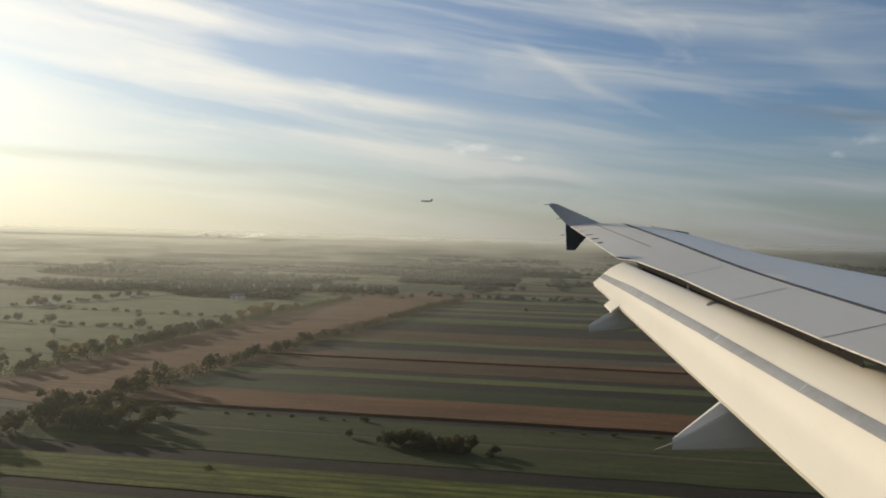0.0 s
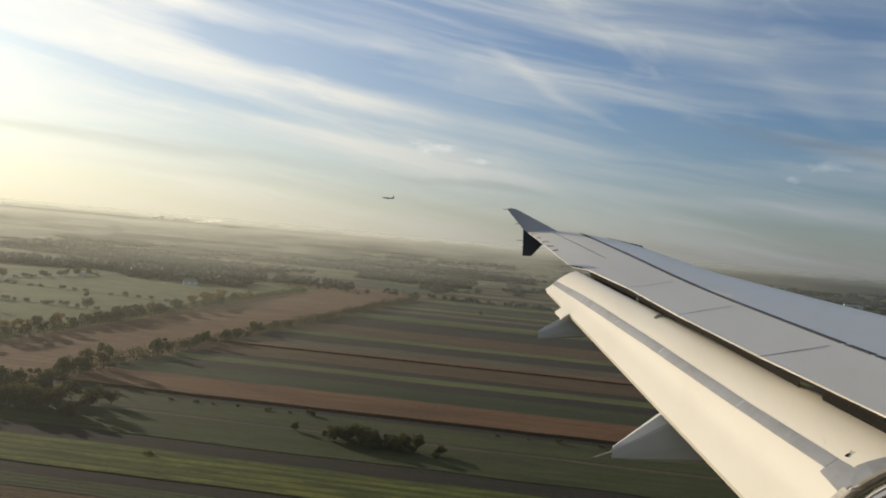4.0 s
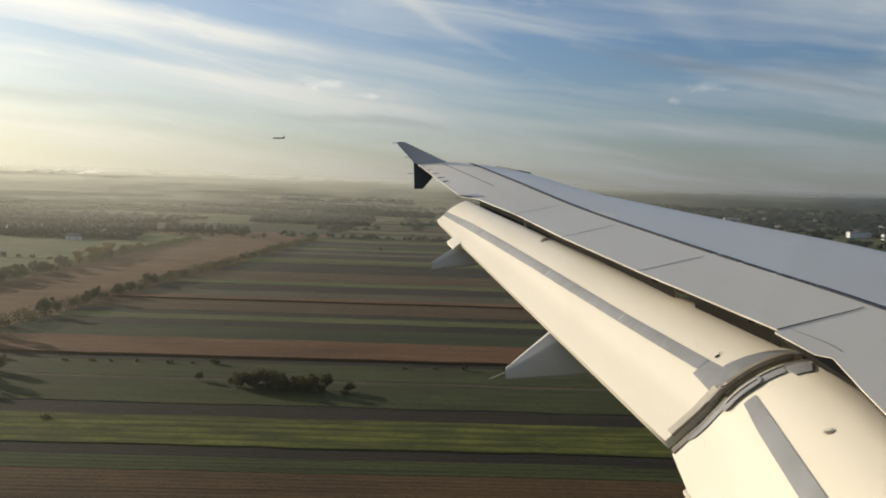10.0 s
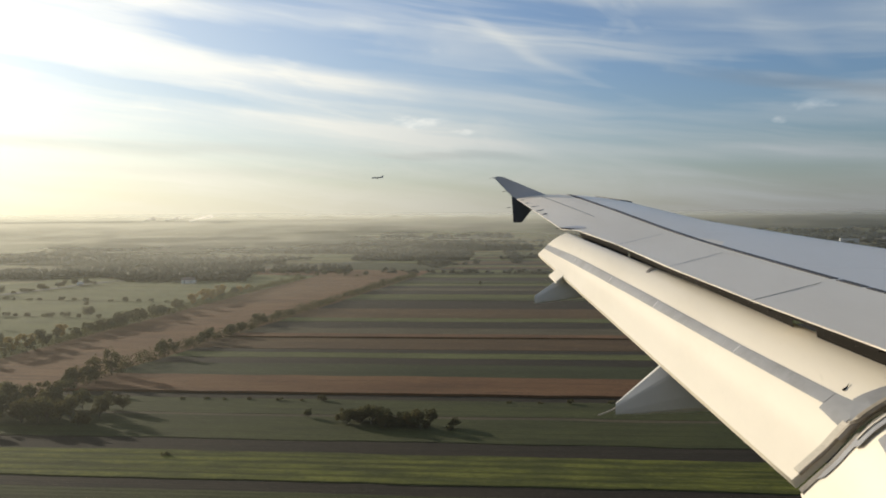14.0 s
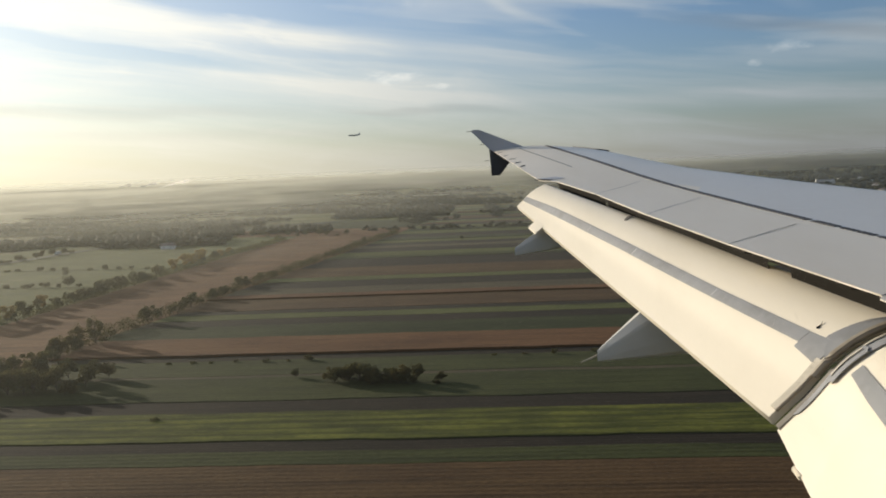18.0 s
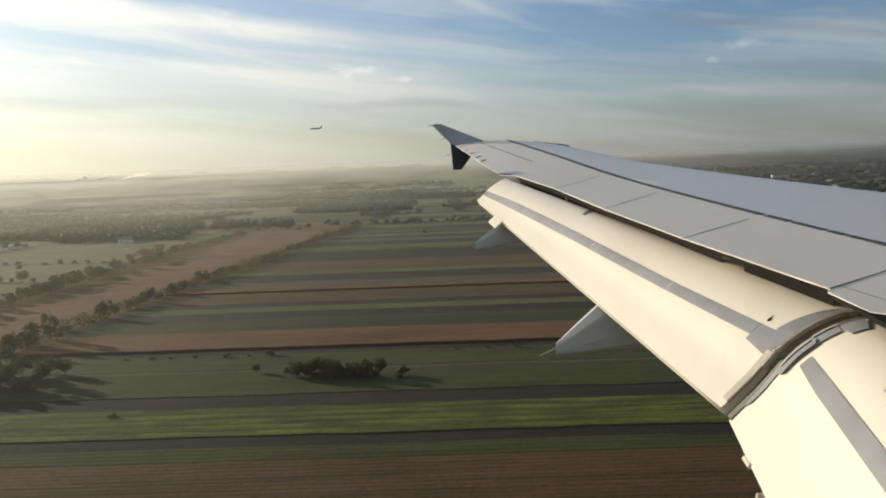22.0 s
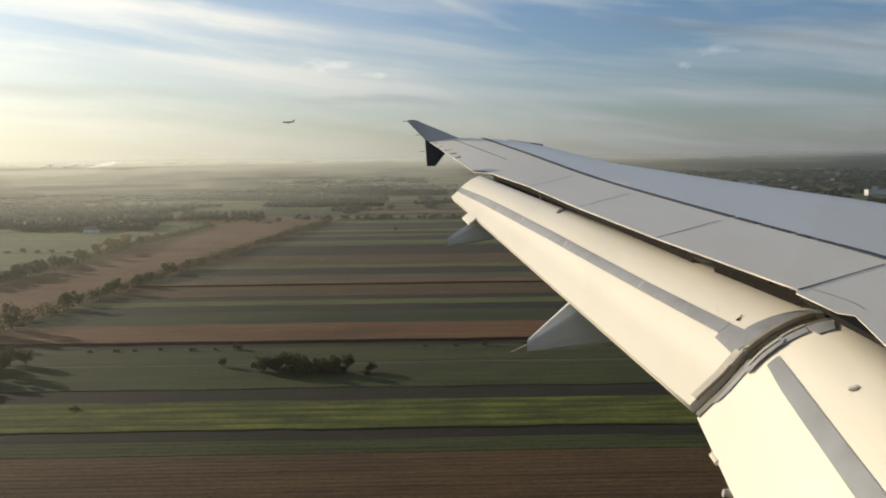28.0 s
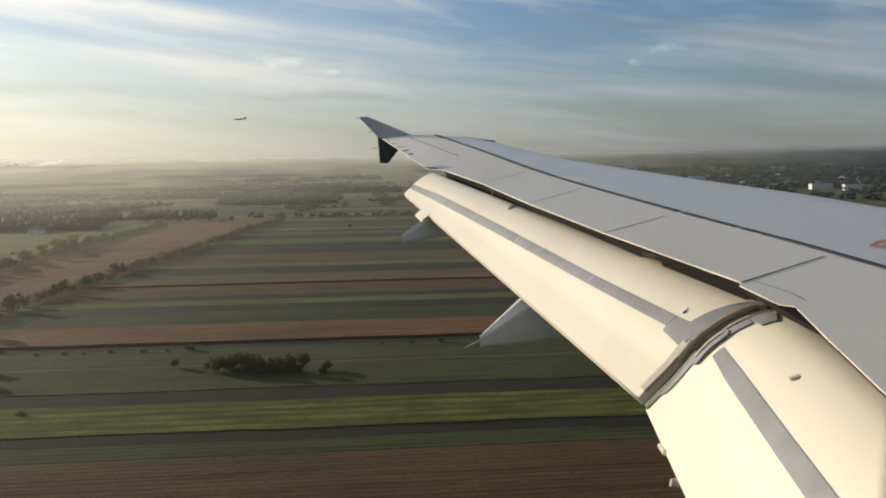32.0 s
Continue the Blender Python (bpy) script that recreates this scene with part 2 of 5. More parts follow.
def crop(name, low, high, row=0.0, row_angle=7.0, rough=1.0, patch=0.03, ridge=0.16):
    """A field: broad patches, fine growth, and rows or wheel tracks where row is the spacing in metres."""
    def build(n):
        p = n.add("ShaderNodeNewGeometry").outputs["Position"]
        lay = n.mapped(p, rot=(0, 0, radians(-row_angle)))
        broad = n.noise(n.mapped(lay, scale=(0.5, 1.6, 1)), patch, 5, 0.6)
        fine = n.noise(p, 0.55, 6, 0.7)
        col = n.mix(n.span(broad, 0.3, 0.7), (*low, 1), (*high, 1))
        dark = (low[0] * 0.5, low[1] * 0.5, low[2] * 0.5, 1)
        pale = (high[0] * 1.35, high[1] * 1.3, high[2] * 1.25, 1)
        grain = n.noise(n.mapped(lay, scale=(0.018, 0.42, 1)), 1.0, 5, 0.6)
        tuft = n.noise(n.mapped(lay, scale=(0.06, 0.20, 1)), 1.0, 6, 0.68)
        col = n.mix(n.span(grain, 0.45, 0.70, 0.0, 0.75), col, dark)
        col = n.mix(n.span(tuft, 0.52, 0.76, 0.0, 0.60), col, pale)
        col = n.mix(n.span(fine, 0.42, 0.75, 0.0, 0.65), col, dark)
        height = fine
        if row:
            wob = n.noise(p, 0.05, 2)
            yy = n.add("ShaderNodeSeparateXYZ", Vector=lay).outputs[1]
            wave = n.math("SINE", n.math("MULTIPLY", n.math("ADD", yy, n.math("MULTIPLY", wob, row * 0.5)), 6.2832 / row))
            col = n.mix(n.span(wave, 0.0, 1.0, 0.0, ridge), col, dark)
            height = n.math("ADD", n.math("MULTIPLY", wave, -0.15), fine)
        bump = n.add("ShaderNodeBump", Strength=0.6, Distance=0.35, Height=height)
        b = n.add("ShaderNodeBsdfPrincipled", **{"Base Color": col, "Roughness": rough, "Normal": bump.outputs[0], "Specular IOR Level": 0.15})
        n.add("ShaderNodeOutputMaterial", Surface=b)
    return surface(name, build)


def foliage(name, low, high, through_light=0.4):
    def build(n):
        rnd = n.add("ShaderNodeObjectInfo").outputs["Random"]
        isl = n.add("ShaderNodeNewGeometry").outputs["Random Per Island"]
        col = n.mix(isl, (*low, 1), (*high, 1))
        col = n.mix(n.math("MULTIPLY", rnd, 0.5), col, (high[0] * 0.9, high[1] * 0.65, high[2] * 0.55, 1))
        d = n.add("ShaderNodeBsdfPrincipled", **{"Base Color": col, "Roughness": 0.75, "Specular IOR Level": 0.2})
        t = n.add("ShaderNodeBsdfTranslucent", Color=col)
        m = n.add("ShaderNodeMixShader", Fac=through_light)
        n.put(m.inputs[1], d)
        n.put(m.inputs[2], t)
        n.add("ShaderNodeOutputMaterial", Surface=m)
    return surface(name, build)


def farmland(name):
    """The wide plain: a patchwork of narrow plots with rough growth on it."""
    def build(n):
        p = n.add("ShaderNodeNewGeometry").outputs["Position"]
        lay = n.mapped(p, rot=(0, 0, radians(-7)), scale=(0.006, 0.026, 0.000))
        cell = n.add("ShaderNodeTexVoronoi", Vector=lay, Scale=1.0, Randomness=0.8).outputs["Color"]
        pick = n.add("ShaderNodeSeparateColor", Color=cell).outputs[0]
        col = n.ramp(pick, [(0.0, (0.049, 0.041, 0.023)), (0.2, (0.068, 0.073, 0.033)), (0.38, (0.104, 0.071, 0.034)),
                            (0.55, (0.097, 0.111, 0.043)), (0.72, (0.158, 0.104, 0.048)), (0.86, (0.129, 0.140, 0.057)), (1.0, (0.061, 0.049, 0.028))])
        fine = n.noise(p, 0.12, 6, 0.65)
        broad = n.noise(p, 0.006, 4)
        col = n.mix(n.span(fine, 0.4, 0.75, 0.0, 0.6), col, (0.049, 0.054, 0.025, 1))
        col = n.mix(n.span(broad, 0.4, 0.7, 0.0, 0.4), col, (0.107, 0.116, 0.046, 1))
        b = n.add("ShaderNodeBsdfPrincipled", **{"Base Color": col, "Roughness": 1.0, "Specular IOR Level": 0.1})
        n.add("ShaderNodeOutputMaterial", Surface=b)
    return surface(name, build)


def mist(name, tint, thick=0.0):
    """Thin morning mist as painted haze: opacity set by distance and over the western land, tint brightened sunwards;
    steam where thick is given.
    """
    def build(n):
        p = n.add("ShaderNodeNewGeometry").outputs["Position"]
        x, y, z = n.add("ShaderNodeSeparateXYZ", Vector=p).outputs
        out = n.add("ShaderNodeCombineXYZ", X=x, Y=y, Z=0.0).outputs[0]
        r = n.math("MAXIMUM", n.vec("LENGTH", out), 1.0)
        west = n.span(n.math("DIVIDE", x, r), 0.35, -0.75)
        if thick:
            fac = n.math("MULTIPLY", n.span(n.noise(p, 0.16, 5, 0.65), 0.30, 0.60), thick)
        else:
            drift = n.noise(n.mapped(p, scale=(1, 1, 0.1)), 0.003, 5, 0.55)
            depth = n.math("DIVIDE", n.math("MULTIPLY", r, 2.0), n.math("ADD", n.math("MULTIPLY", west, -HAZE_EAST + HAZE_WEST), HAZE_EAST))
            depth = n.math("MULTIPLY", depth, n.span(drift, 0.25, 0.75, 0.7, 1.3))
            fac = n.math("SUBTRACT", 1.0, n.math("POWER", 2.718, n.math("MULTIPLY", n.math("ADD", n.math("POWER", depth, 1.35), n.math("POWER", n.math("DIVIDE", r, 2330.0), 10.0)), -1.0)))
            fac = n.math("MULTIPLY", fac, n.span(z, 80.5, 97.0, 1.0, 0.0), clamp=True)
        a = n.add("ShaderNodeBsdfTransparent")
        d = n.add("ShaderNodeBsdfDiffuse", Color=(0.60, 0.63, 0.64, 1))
        # sunward glow is put into the colour: paler, warmer tint in the west
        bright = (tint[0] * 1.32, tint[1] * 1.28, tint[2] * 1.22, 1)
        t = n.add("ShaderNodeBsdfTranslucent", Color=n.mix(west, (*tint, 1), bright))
        both = n.add("ShaderNodeMixShader", Fac=0.75)
        n.put(both.inputs[1], d)
        n.put(both.inputs[2], t)
        m = n.add("ShaderNodeMixShader", Fac=fac)
        n.put(m.inputs[1], a)
        n.put(m.inputs[2], both)
        n.add("ShaderNodeOutputMaterial", Surface=m)
    return surface(name, build)


def pane_glass(name):
    def build(n):
        a = n.add("ShaderNodeBsdfTransparent", Color=(0.985, 0.985, 0.98, 1))
        g = n.add("ShaderNodeBsdfGlossy", Color=(1, 1, 1, 1), Roughness=0.02)
        m = n.add("ShaderNodeMixShader", Fac=0.002)
        n.put(m.inputs[1], a)
        n.put(m.inputs[2], g)
        n.add("ShaderNodeOutputMaterial", Surface=m)
    return surface(name, build)


WING = painted("wing_grey_paint", (0.755, 0.68, 0.565), 0.44, 0.10, 0.0, 0.8, (0.5, 0.12, 1), specks=0.12)
SLATS = painted("slat_grey_paint", (0.60, 0.575, 0.535), 0.34, 0.10, 0.0, 0.8, (0.5, 0.12, 1), specks=0.1)
SEAL = painted("gap_seal_rubber", (0.19, 0.172, 0.145), 0.7, 0.35, 0.0, 3.0)
POD = painted("fairing_grey_paint", (0.53, 0.52, 0.49), 0.42, 0.10)
FLAP = painted("flap_pale_paint", (0.735, 0.67, 0.55), 0.45, 0.09, 0.0, 0.8, (1.5, 0.2, 1), specks=0.22)
STRIPE = painted("grey_walkway_paint", (0.25, 0.255, 0.265), 0.6, 0.25, 0.0, 3.0, specks=0.4)
SEAM = painted("dark_sealant", (0.045, 0.045, 0.05), 0.7, 0.2)
# near-black: painted shade of the cove, also hinge gap, vent cover and scuff
COVE = painted("shade_and_mark_black", (0.020, 0.018, 0.015), 0.9, 0.3, sheen=0.1)
RAIL = painted("pale_rail_metal", (0.50, 0.455, 0.375), 0.45, 0.25, 0.0, 5.0, specks=0.4)
TANSEAL = painted("tan_seal_rubber", (0.33, 0.285, 0.22), 0.6, 0.35, 0.0, 4.0)
STEEL = painted("worn_steel", (0.36, 0.33, 0.285), 0.5, 0.3, 0.2, 4.0)
FENCE = painted("fence_grey_paint", (0.46, 0.45, 0.47), 0.45, 0.1)
SOOT = painted("fence_dark_paint", (0.06, 0.06, 0.07), 0.5, 0.2)
MARKING = painted("orange_marking", (0.55, 0.16, 0.06), 0.5, 0.2)
CABIN = painted("cabin_cream_plastic", (0.86, 0.74, 0.55), 0.55, 0.05, 0.0, 3.0)
GREYSEAL = painted("grey_seal_lip", (0.30, 0.27, 0.24), 0.7, 0.15, 0.0, 6.0)
RUBBER = painted("window_seal_rubber", (0.09, 0.08, 0.07), 0.75, 0.2, 0.0, 6.0)
GLASS = pane_glass("window_glass")
BARK = painted("bark", (0.09, 0.07, 0.05), 0.9, 0.4, 0.0, 2.0)
ASPHALT = painted("asphalt", (0.055, 0.053, 0.050), 0.9, 0.2, 0.0, 0.05)
WATER = painted("canal_water", (0.030, 0.034, 0.026), 0.18, 0.1, 0.0, 0.05)
DIRT = painted("dirt_track", (0.20, 0.16, 0.115), 0.95, 0.3, 0.0, 0.05)
LEAF = foliage("green_leaves", (0.058, 0.060, 0.023), (0.125, 0.118, 0.046))
LEAF_DARK = foliage("dark_leaves", (0.042, 0.046, 0.020), (0.090, 0.088, 0.037))
LEAF_FAR = foliage("far_leaves", (0.020, 0.025, 0.014), (0.042, 0.046, 0.024), 0.15)
LEAF_GOLD = foliage("autumn_leaves", (0.11, 0.085, 0.020), (0.28, 0.20, 0.045))
FARM = farmland("farmland")
GRASS = crop("meadow_grass", (0.064, 0.072, 0.019), (0.100, 0.108, 0.032), 0.0)
GREEN = crop("green_crop", (0.0335, 0.0396, 0.0108), (0.0533, 0.0593, 0.0163), 3.0)
DEEP = crop("dark_green_crop", (0.0246, 0.0317, 0.0101), (0.0387, 0.0458, 0.0145), 2.5)
BRIGHT = crop("bright_green_crop", (0.0478, 0.0552, 0.0087), (0.1334, 0.1380, 0.0193), 6.0, patch=0.08, ridge=0.6)
BROWN = crop("brown_stubble", (0.0654, 0.0361, 0.0146), (0.0980, 0.0568, 0.0224), 2.6, ridge=0.3)
RUST = crop("rust_stubble", (0.105, 0.050, 0.021), (0.160, 0.080, 0.034), 4.0)
EARTH = crop("ploughed_earth_and_shade", (0.0171, 0.0135, 0.0081), (0.0279, 0.0212, 0.0126), 2.0)
MARGIN = crop("ditch_grass", (0.032, 0.036, 0.018), (0.055, 0.058, 0.028), 0.0, patch=0.2)
TAN = crop("dry_grass", (0.067, 0.054, 0.031), (0.088, 0.073, 0.041), 3.0)

# ---- builders ----


def mesh_of(name, bm):
    me = bpy.data.meshes.new(name)
    bm.to_mesh(me)
    bm.free()
    return me


def part(name, bm, material, parent, label="", smooth=False):
    me = mesh_of(name, bm)
    me.materials.append(material)
    if smooth:
        me.polygons.foreach_set("use_smooth", [True] * len(me.polygons))
    ob = new(name, me)
    ob.parent = parent
    if label:
        ob["label"] = label
    return ob


def thing(name, bm, material, label, category, group="", kind="", at=None):
    me = mesh_of(name, bm)
    me.materials.append(material)
    ob = new(name, me)
    if at is not None:
        ob.matrix_basis = at
    return tagged(ob, label, category, group, kind)


def loft(rows, thick=0.0, down=(0, 0, -1)):
    """A skin through rows of points, with a second skin below it where thick is given."""
    bm = bmesh.new()
    top = [[bm.verts.new(p) for p in r] for r in rows]
    for a, b in zip(top, top[1:]):
        for i in range(len(a) - 1):
            bm.faces.new((a[i], a[i + 1], b[i + 1], b[i]))
    if thick:
        d = Vector(down) * thick
        low = [[bm.verts.new(Vector(p) + d) for p in r] for r in rows]
        for a, b in zip(low, low[1:]):
            for i in range(len(a) - 1):
                bm.faces.new((a[i], b[i], b[i + 1], a[i + 1]))
        rim_t = top[0] + [r[-1] for r in top[1:]] + top[-1][-2::-1] + [r[0] for r in top[-2:0:-1]]
        rim_l = low[0] + [r[-1] for r in low[1:]] + low[-1][-2::-1] + [r[0] for r in low[-2:0:-1]]
        for i in range(len(rim_t)):
            j = (i + 1) % len(rim_t)
            bm.faces.new((rim_t[i], rim_l[i], rim_l[j], rim_t[j]))
        for ring in (rim_t, rim_l):
            for i in range(len(ring)):
                e = bm.edges.get((ring[i], ring[(i + 1) % len(ring)]))
                if e:
                    e.smooth = False
    bmesh.ops.recalc_face_normals(bm, faces=bm.faces)
    return bm


def box(lo, hi, bevel=0.0):
    bm = bmesh.new()
    bmesh.ops.create_cube(bm, size=1)
    for v in bm.verts:
        v.co = Vector([lo[i] + (hi[i] - lo[i]) * (v.co[i] + 0.5) for i in range(3)])
    if bevel:
        bmesh.ops.bevel(bm, geom=bm.edges[:], offset=bevel, segments=2, affect="EDGES")
    return bm


def rod(points, radius, sides=6, tip=1.0):
    """A round bar along points, tapering to tip of its radius."""
    bm = bmesh.new()
    rings = []
    for i, p in enumerate(points):
        p = Vector(p)
        d = (Vector(points[min(i + 1, len(points) - 1)]) - Vector(points[max(i - 1, 0)])).normalized()
        a = d.orthogonal().normalized()
        b = d.cross(a)
        r = radius * (1 + (tip - 1) * i / max(1, len(points) - 1))
        rings.append([bm.verts.new(p + (a * math.cos(k * 2 * math.pi / sides) + b * math.sin(k * 2 * math.pi / sides)) * r) for k in range(sides)])
    for a, b in zip(rings, rings[1:]):
        for k in range(sides):
            bm.faces.new((a[k], a[(k + 1) % sides], b[(k + 1) % sides], b[k]))
    bm.faces.new(rings[0][::-1])
    bm.faces.new(rings[-1])
    return bm


def slab(outline, z, height):
    """A level plate with the outline, its top at z + height."""
    bm = bmesh.new()
    low = [bm.verts.new((x, y, z)) for x, y in outline]
    top = [bm.verts.new((x, y, z + height)) for x, y in outline]
    bm.faces.new(top)
    for i in range(len(low)):
        j = (i + 1) % len(low)
        bm.faces.new((low[i], low[j], top[j], top[i]))
    bmesh.ops.recalc_face_normals(bm, faces=bm.faces)
    return bm


def between(table, y):
    """Straight-line reading of a table of (y, value), y falling."""
    for (y0, v0), (y1, v1) in zip(table, table[1:]):
        if y >= y1:
            return v0 + (v1 - v0) * (y - y0) / (y1 - y0)
    (y0, v0), (y1, v1) = table[-2:]
    return v0 + (v1 - v0) * (y - y0) / (y1 - y0)


# ---- the wing ----
wing = tagged(new("aircraft_wing"), "pale grey airliner wing with extended flaps and tip fence", "aircraft wing")
wing.matrix_basis = BANK

TRAIL = [(14.3, -1.74), (9.73, -0.64), (9.62, -0.44), (8.46, 0.02), (7.10, 0.44), (5.78, 0.91), (4.42, 1.45), (4.36, 1.42), (4.0, 1.50), (3.97, 1.57), (3.5, 1.52), (0.4, 1.25)]
LEAD = [(14.3, -0.10), (13.6, 0.42), (11.11, 1.33), (9.34, 2.5), (8.0, 3.48), (0.4, 7.3)]
SLAT = [(14.3, -0.83), (11.7, 0.02), (9.9, 0.57), (8.5, 1.05), (7.4, 1.45), (6.8, 1.68), (5.57, 2.18), (4.9, 2.41), (0.4, 4.1)]


def skin(x, y, lift=0.0):
    """The wing's upper face."""
    t, l = between(TRAIL, y), between(LEAD, y)
    v = (x - t) / (l - t)
    bulge = 4 * v * (1 - v) * 0.09 * min(1.0, max(0.0, (y - 9.0) / 5.0))
    drop = max(0.0, v - 0.86) ** 2 * 3.0
    return Vector((x, y, -0.2 - 0.03 * (x - 0.03) + 0.108 * (y - 8.44) + bulge - drop + lift))


def chord(y, a, b, count, lift=0.0):
    t, l = between(TRAIL, y), between(LEAD, y)
    return [skin(t + (l - t) * (a + (b - a) * i / count), y, lift) for i in range(count + 1)]


STATIONS = [14.3, 13.6, 12.5, 11.11, 10.3, 9.73, 9.62, 9.34, 8.46, 8.0, 7.10, 6.4, 5.78, 5.0, 4.42, 4.36, 4.0, 3.97, 3.5, 2.0, 0.4]
part("upper_skin", loft([chord(y, 0, 1, 14) for y in STATIONS], 0.006), WING, wing, smooth=True)


def ribbon(points, width, lift, sag=0.002):
    """A flat strip on the wing's upper face along (x, y) points."""
    rows = []
    for i, (x, y) in enumerate(points):
        a, b = points[max(i - 1, 0)], points[min(i + 1, len(points) - 1)]
        d = Vector((b[0] - a[0], b[1] - a[1], 0)).normalized()
        s = Vector((-d.y, d.x, 0)) * width / 2
        rows.append([skin(x + s.x, y + s.y, lift), skin(x - s.x, y - s.y, lift)])
    return loft(rows, sag)


def line(a, b, count=8):
    return [(a[0] + (b[0] - a[0]) * i / count, a[1] + (b[1] - a[1]) * i / count) for i in range(count + 1)]


# slats: the leading part of the wing in separate lengths
for y0, y1 in ((14.0, 11.9), (11.895, 9.7), (9.695, 7.4), (7.395, 4.9), (4.895, 0.6)):
    rows = []
    for y in np.linspace(y0, y1, 10):
        a, b = between(SLAT, y) + 0.015, between(LEAD, y) - 0.004
        rows.append([skin(a + (b - a) * i / 8, y, 0.0035 if i else 0.0006) for i in range(9)])
    part("slat", loft(rows, 0.008), SLATS, wing, smooth=True)


# slat joint, from the tip towards the fuselage
def slat_strip(y0, y1, width, lift=0.0062):
    return ribbon([(between(SLAT, y), y) for y in np.linspace(y0, y1, max(3, int((y0 - y1) * 4)))], width, lift, lift + 0.001)


part("slat_joint", slat_strip(14.2, 6.80, 0.070, 0.0065), SEAM, wing, "dark joint behind the slats")
part("slat_joint", slat_strip(6.74, 6.48, 0.070, 0.0065), SEAM, wing)
part("slat_joint", slat_strip(5.72, 0.6, 0.070, 0.0065), SEAM, wing)
for k in range(28):                                     # worn stencilled writing along the joint
    y = 6.44 - 0.70 * k / 27
    if k % 7 != 6:
        part("stencil_mark", slat_strip(y, y - 0.015 - 0.004 * (k % 3), 0.052 + 0.014 * (k % 2), 0.0055), SEAM, wing)
# spoiler panels, each a plate of its own on the trailing part of the wing
JOINTS = [((-0.43, 9.60), (-0.10, 10.55)), ((0.02, 8.44), (0.53, 9.45)), ((0.44, 7.10), (1.02, 8.12)), ((0.91, 5.78), (1.54, 6.60)), ((1.45, 4.42), (2.19, 5.13))]
for (a0, b0), (a1, b1) in zip(JOINTS, JOINTS[1:]):
    rows = []
    for i in range(9):
        f = 0.006 + 0.988 * i / 8
        ax, ay = a0[0] + (a1[0] - a0[0]) * f, a0[1] + (a1[1] - a0[1]) * f
        bx, by = b0[0] + (b1[0] - b0[0]) * f, b0[1] + (b1[1] - b0[1]) * f
        rows.append([skin(ax + (bx - ax) * j / 5, ay + (by - ay) * j / 5, 0.003 - 0.0006 * j) for j in range(6)])
    part("spoiler", loft(rows, 0.007), WING, wing)
for a, b in JOINTS[1:]:
    part("panel_joint", ribbon(line(a, b), 0.007 if b[0] < 2 else 0.012, 0.0036, 0.0006), STRIPE if b[0] < 1.3 else SEAM, wing)
part("aileron_joint", ribbon(line((-1.25, 14.0), (-0.28, 11.0)), 0.014, 0.003), SEAM, wing)
part("hinge_cover", ribbon(line((-0.60, 9.80), (-0.40, 9.95)), 0.20, 0.006), FENCE, wing)
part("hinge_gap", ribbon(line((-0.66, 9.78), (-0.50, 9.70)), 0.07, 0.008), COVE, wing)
part("leading_edge_fairing", loft([[skin(x, y, 0.020 + 0.030 * j) for j, x in enumerate((between(LEAD, y) - 0.28, between(LEAD, y) - 0.08))] for y in (14.25, 14.0, 13.7)], 0.03), SEAM, wing)
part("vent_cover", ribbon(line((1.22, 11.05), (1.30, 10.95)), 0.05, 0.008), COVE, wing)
part("orange_marking", ribbon([(2.63, 5.44), (2.72, 5.56), (2.80, 5.64), (2.90, 5.64), (3.0, 5.60)], 0.030, 0.014), MARKING, wing, "small orange stencil")
part("orange_marking", ribbon(line((2.64, 5.42), (2.98, 5.44)), 0.022, 0.014), MARKING, wing)
part("orange_marking", ribbon(line((2.72, 5.50), (2.92, 5.54)), 0.018, 0.014), MARKING, wing)
# a wandering hairline of old sealant on the inboard panel
part("sealant_line", ribbon([(1.53, 4.47), (1.60, 4.32), (1.635, 4.24), (1.65, 4.18), (1.66, 4.08)], 0.005, 0.002, 0.001), SEAL, wing)

# flap sections: aft edge to crest and on to the hidden nose, as they curve over
KNOTS = [(0.0, 0.0), (0.105, 0.155), (0.21, 0.31), (0.30, 0.47), (0.39, 0.62), (0.49, 0.74), (0.59, 0.835), (0.70, 0.91), (0.81, 0.96), (0.95, 0.975), (1.06, 0.92), (1.12, 0.74)]


def at_section(v):
    """The section's place a share v of the way from the aft edge to the crest, on a smooth curve through the knots."""
    f = v * 9
    i = max(0, min(int(f), 10))
    f -= i
    p0, p1, p2, p3 = (KNOTS[max(0, min(k, 11))] for k in (i - 1, i, i + 1, i + 2))
    return tuple(0.5 * (2 * b + (c - a) * f + (2 * a - 5 * b + 4 * c - d) * f * f + (3 * b - a - 3 * c + d) * f ** 3) for a, b, c, d in zip(p0, p1, p2, p3))


SECTION = [at_section(11 / 9 * k / 28) for k in range(29)]


def flap_point(ends, u, s, lift=0.0):
    (e0, c0), (e1, c1) = ends
    e = Vector(e0).lerp(Vector(e1), u)
    c = Vector(c0).lerp(Vector(c1), u)
    if ends is OUTER:                                   # the section flattens towards the outboard end
        flat = 0.45 * max(0.0, 1 - u / 0.25) ** 2
        s = (s[0], s[1] + (min(s[0], s[1]) - s[1]) * flat)
    return Vector((e.x + (c.x - e.x) * s[0] - lift * 0.5, e.y + (c.y - e.y) * s[0], e.z + (c.z - e.z) * s[1] + lift))


OUTER = (((-0.90, 9.50, -0.333), (-0.555, 9.60, -0.080)), ((0.92, 4.55, -1.36), (1.70, 4.55, -0.815)))
INNER = (((0.94, 4.44, -1.40), (1.74, 4.38, -0.815)), ((0.90, 0.6, -1.86), (1.62, 0.6, -1.15)))


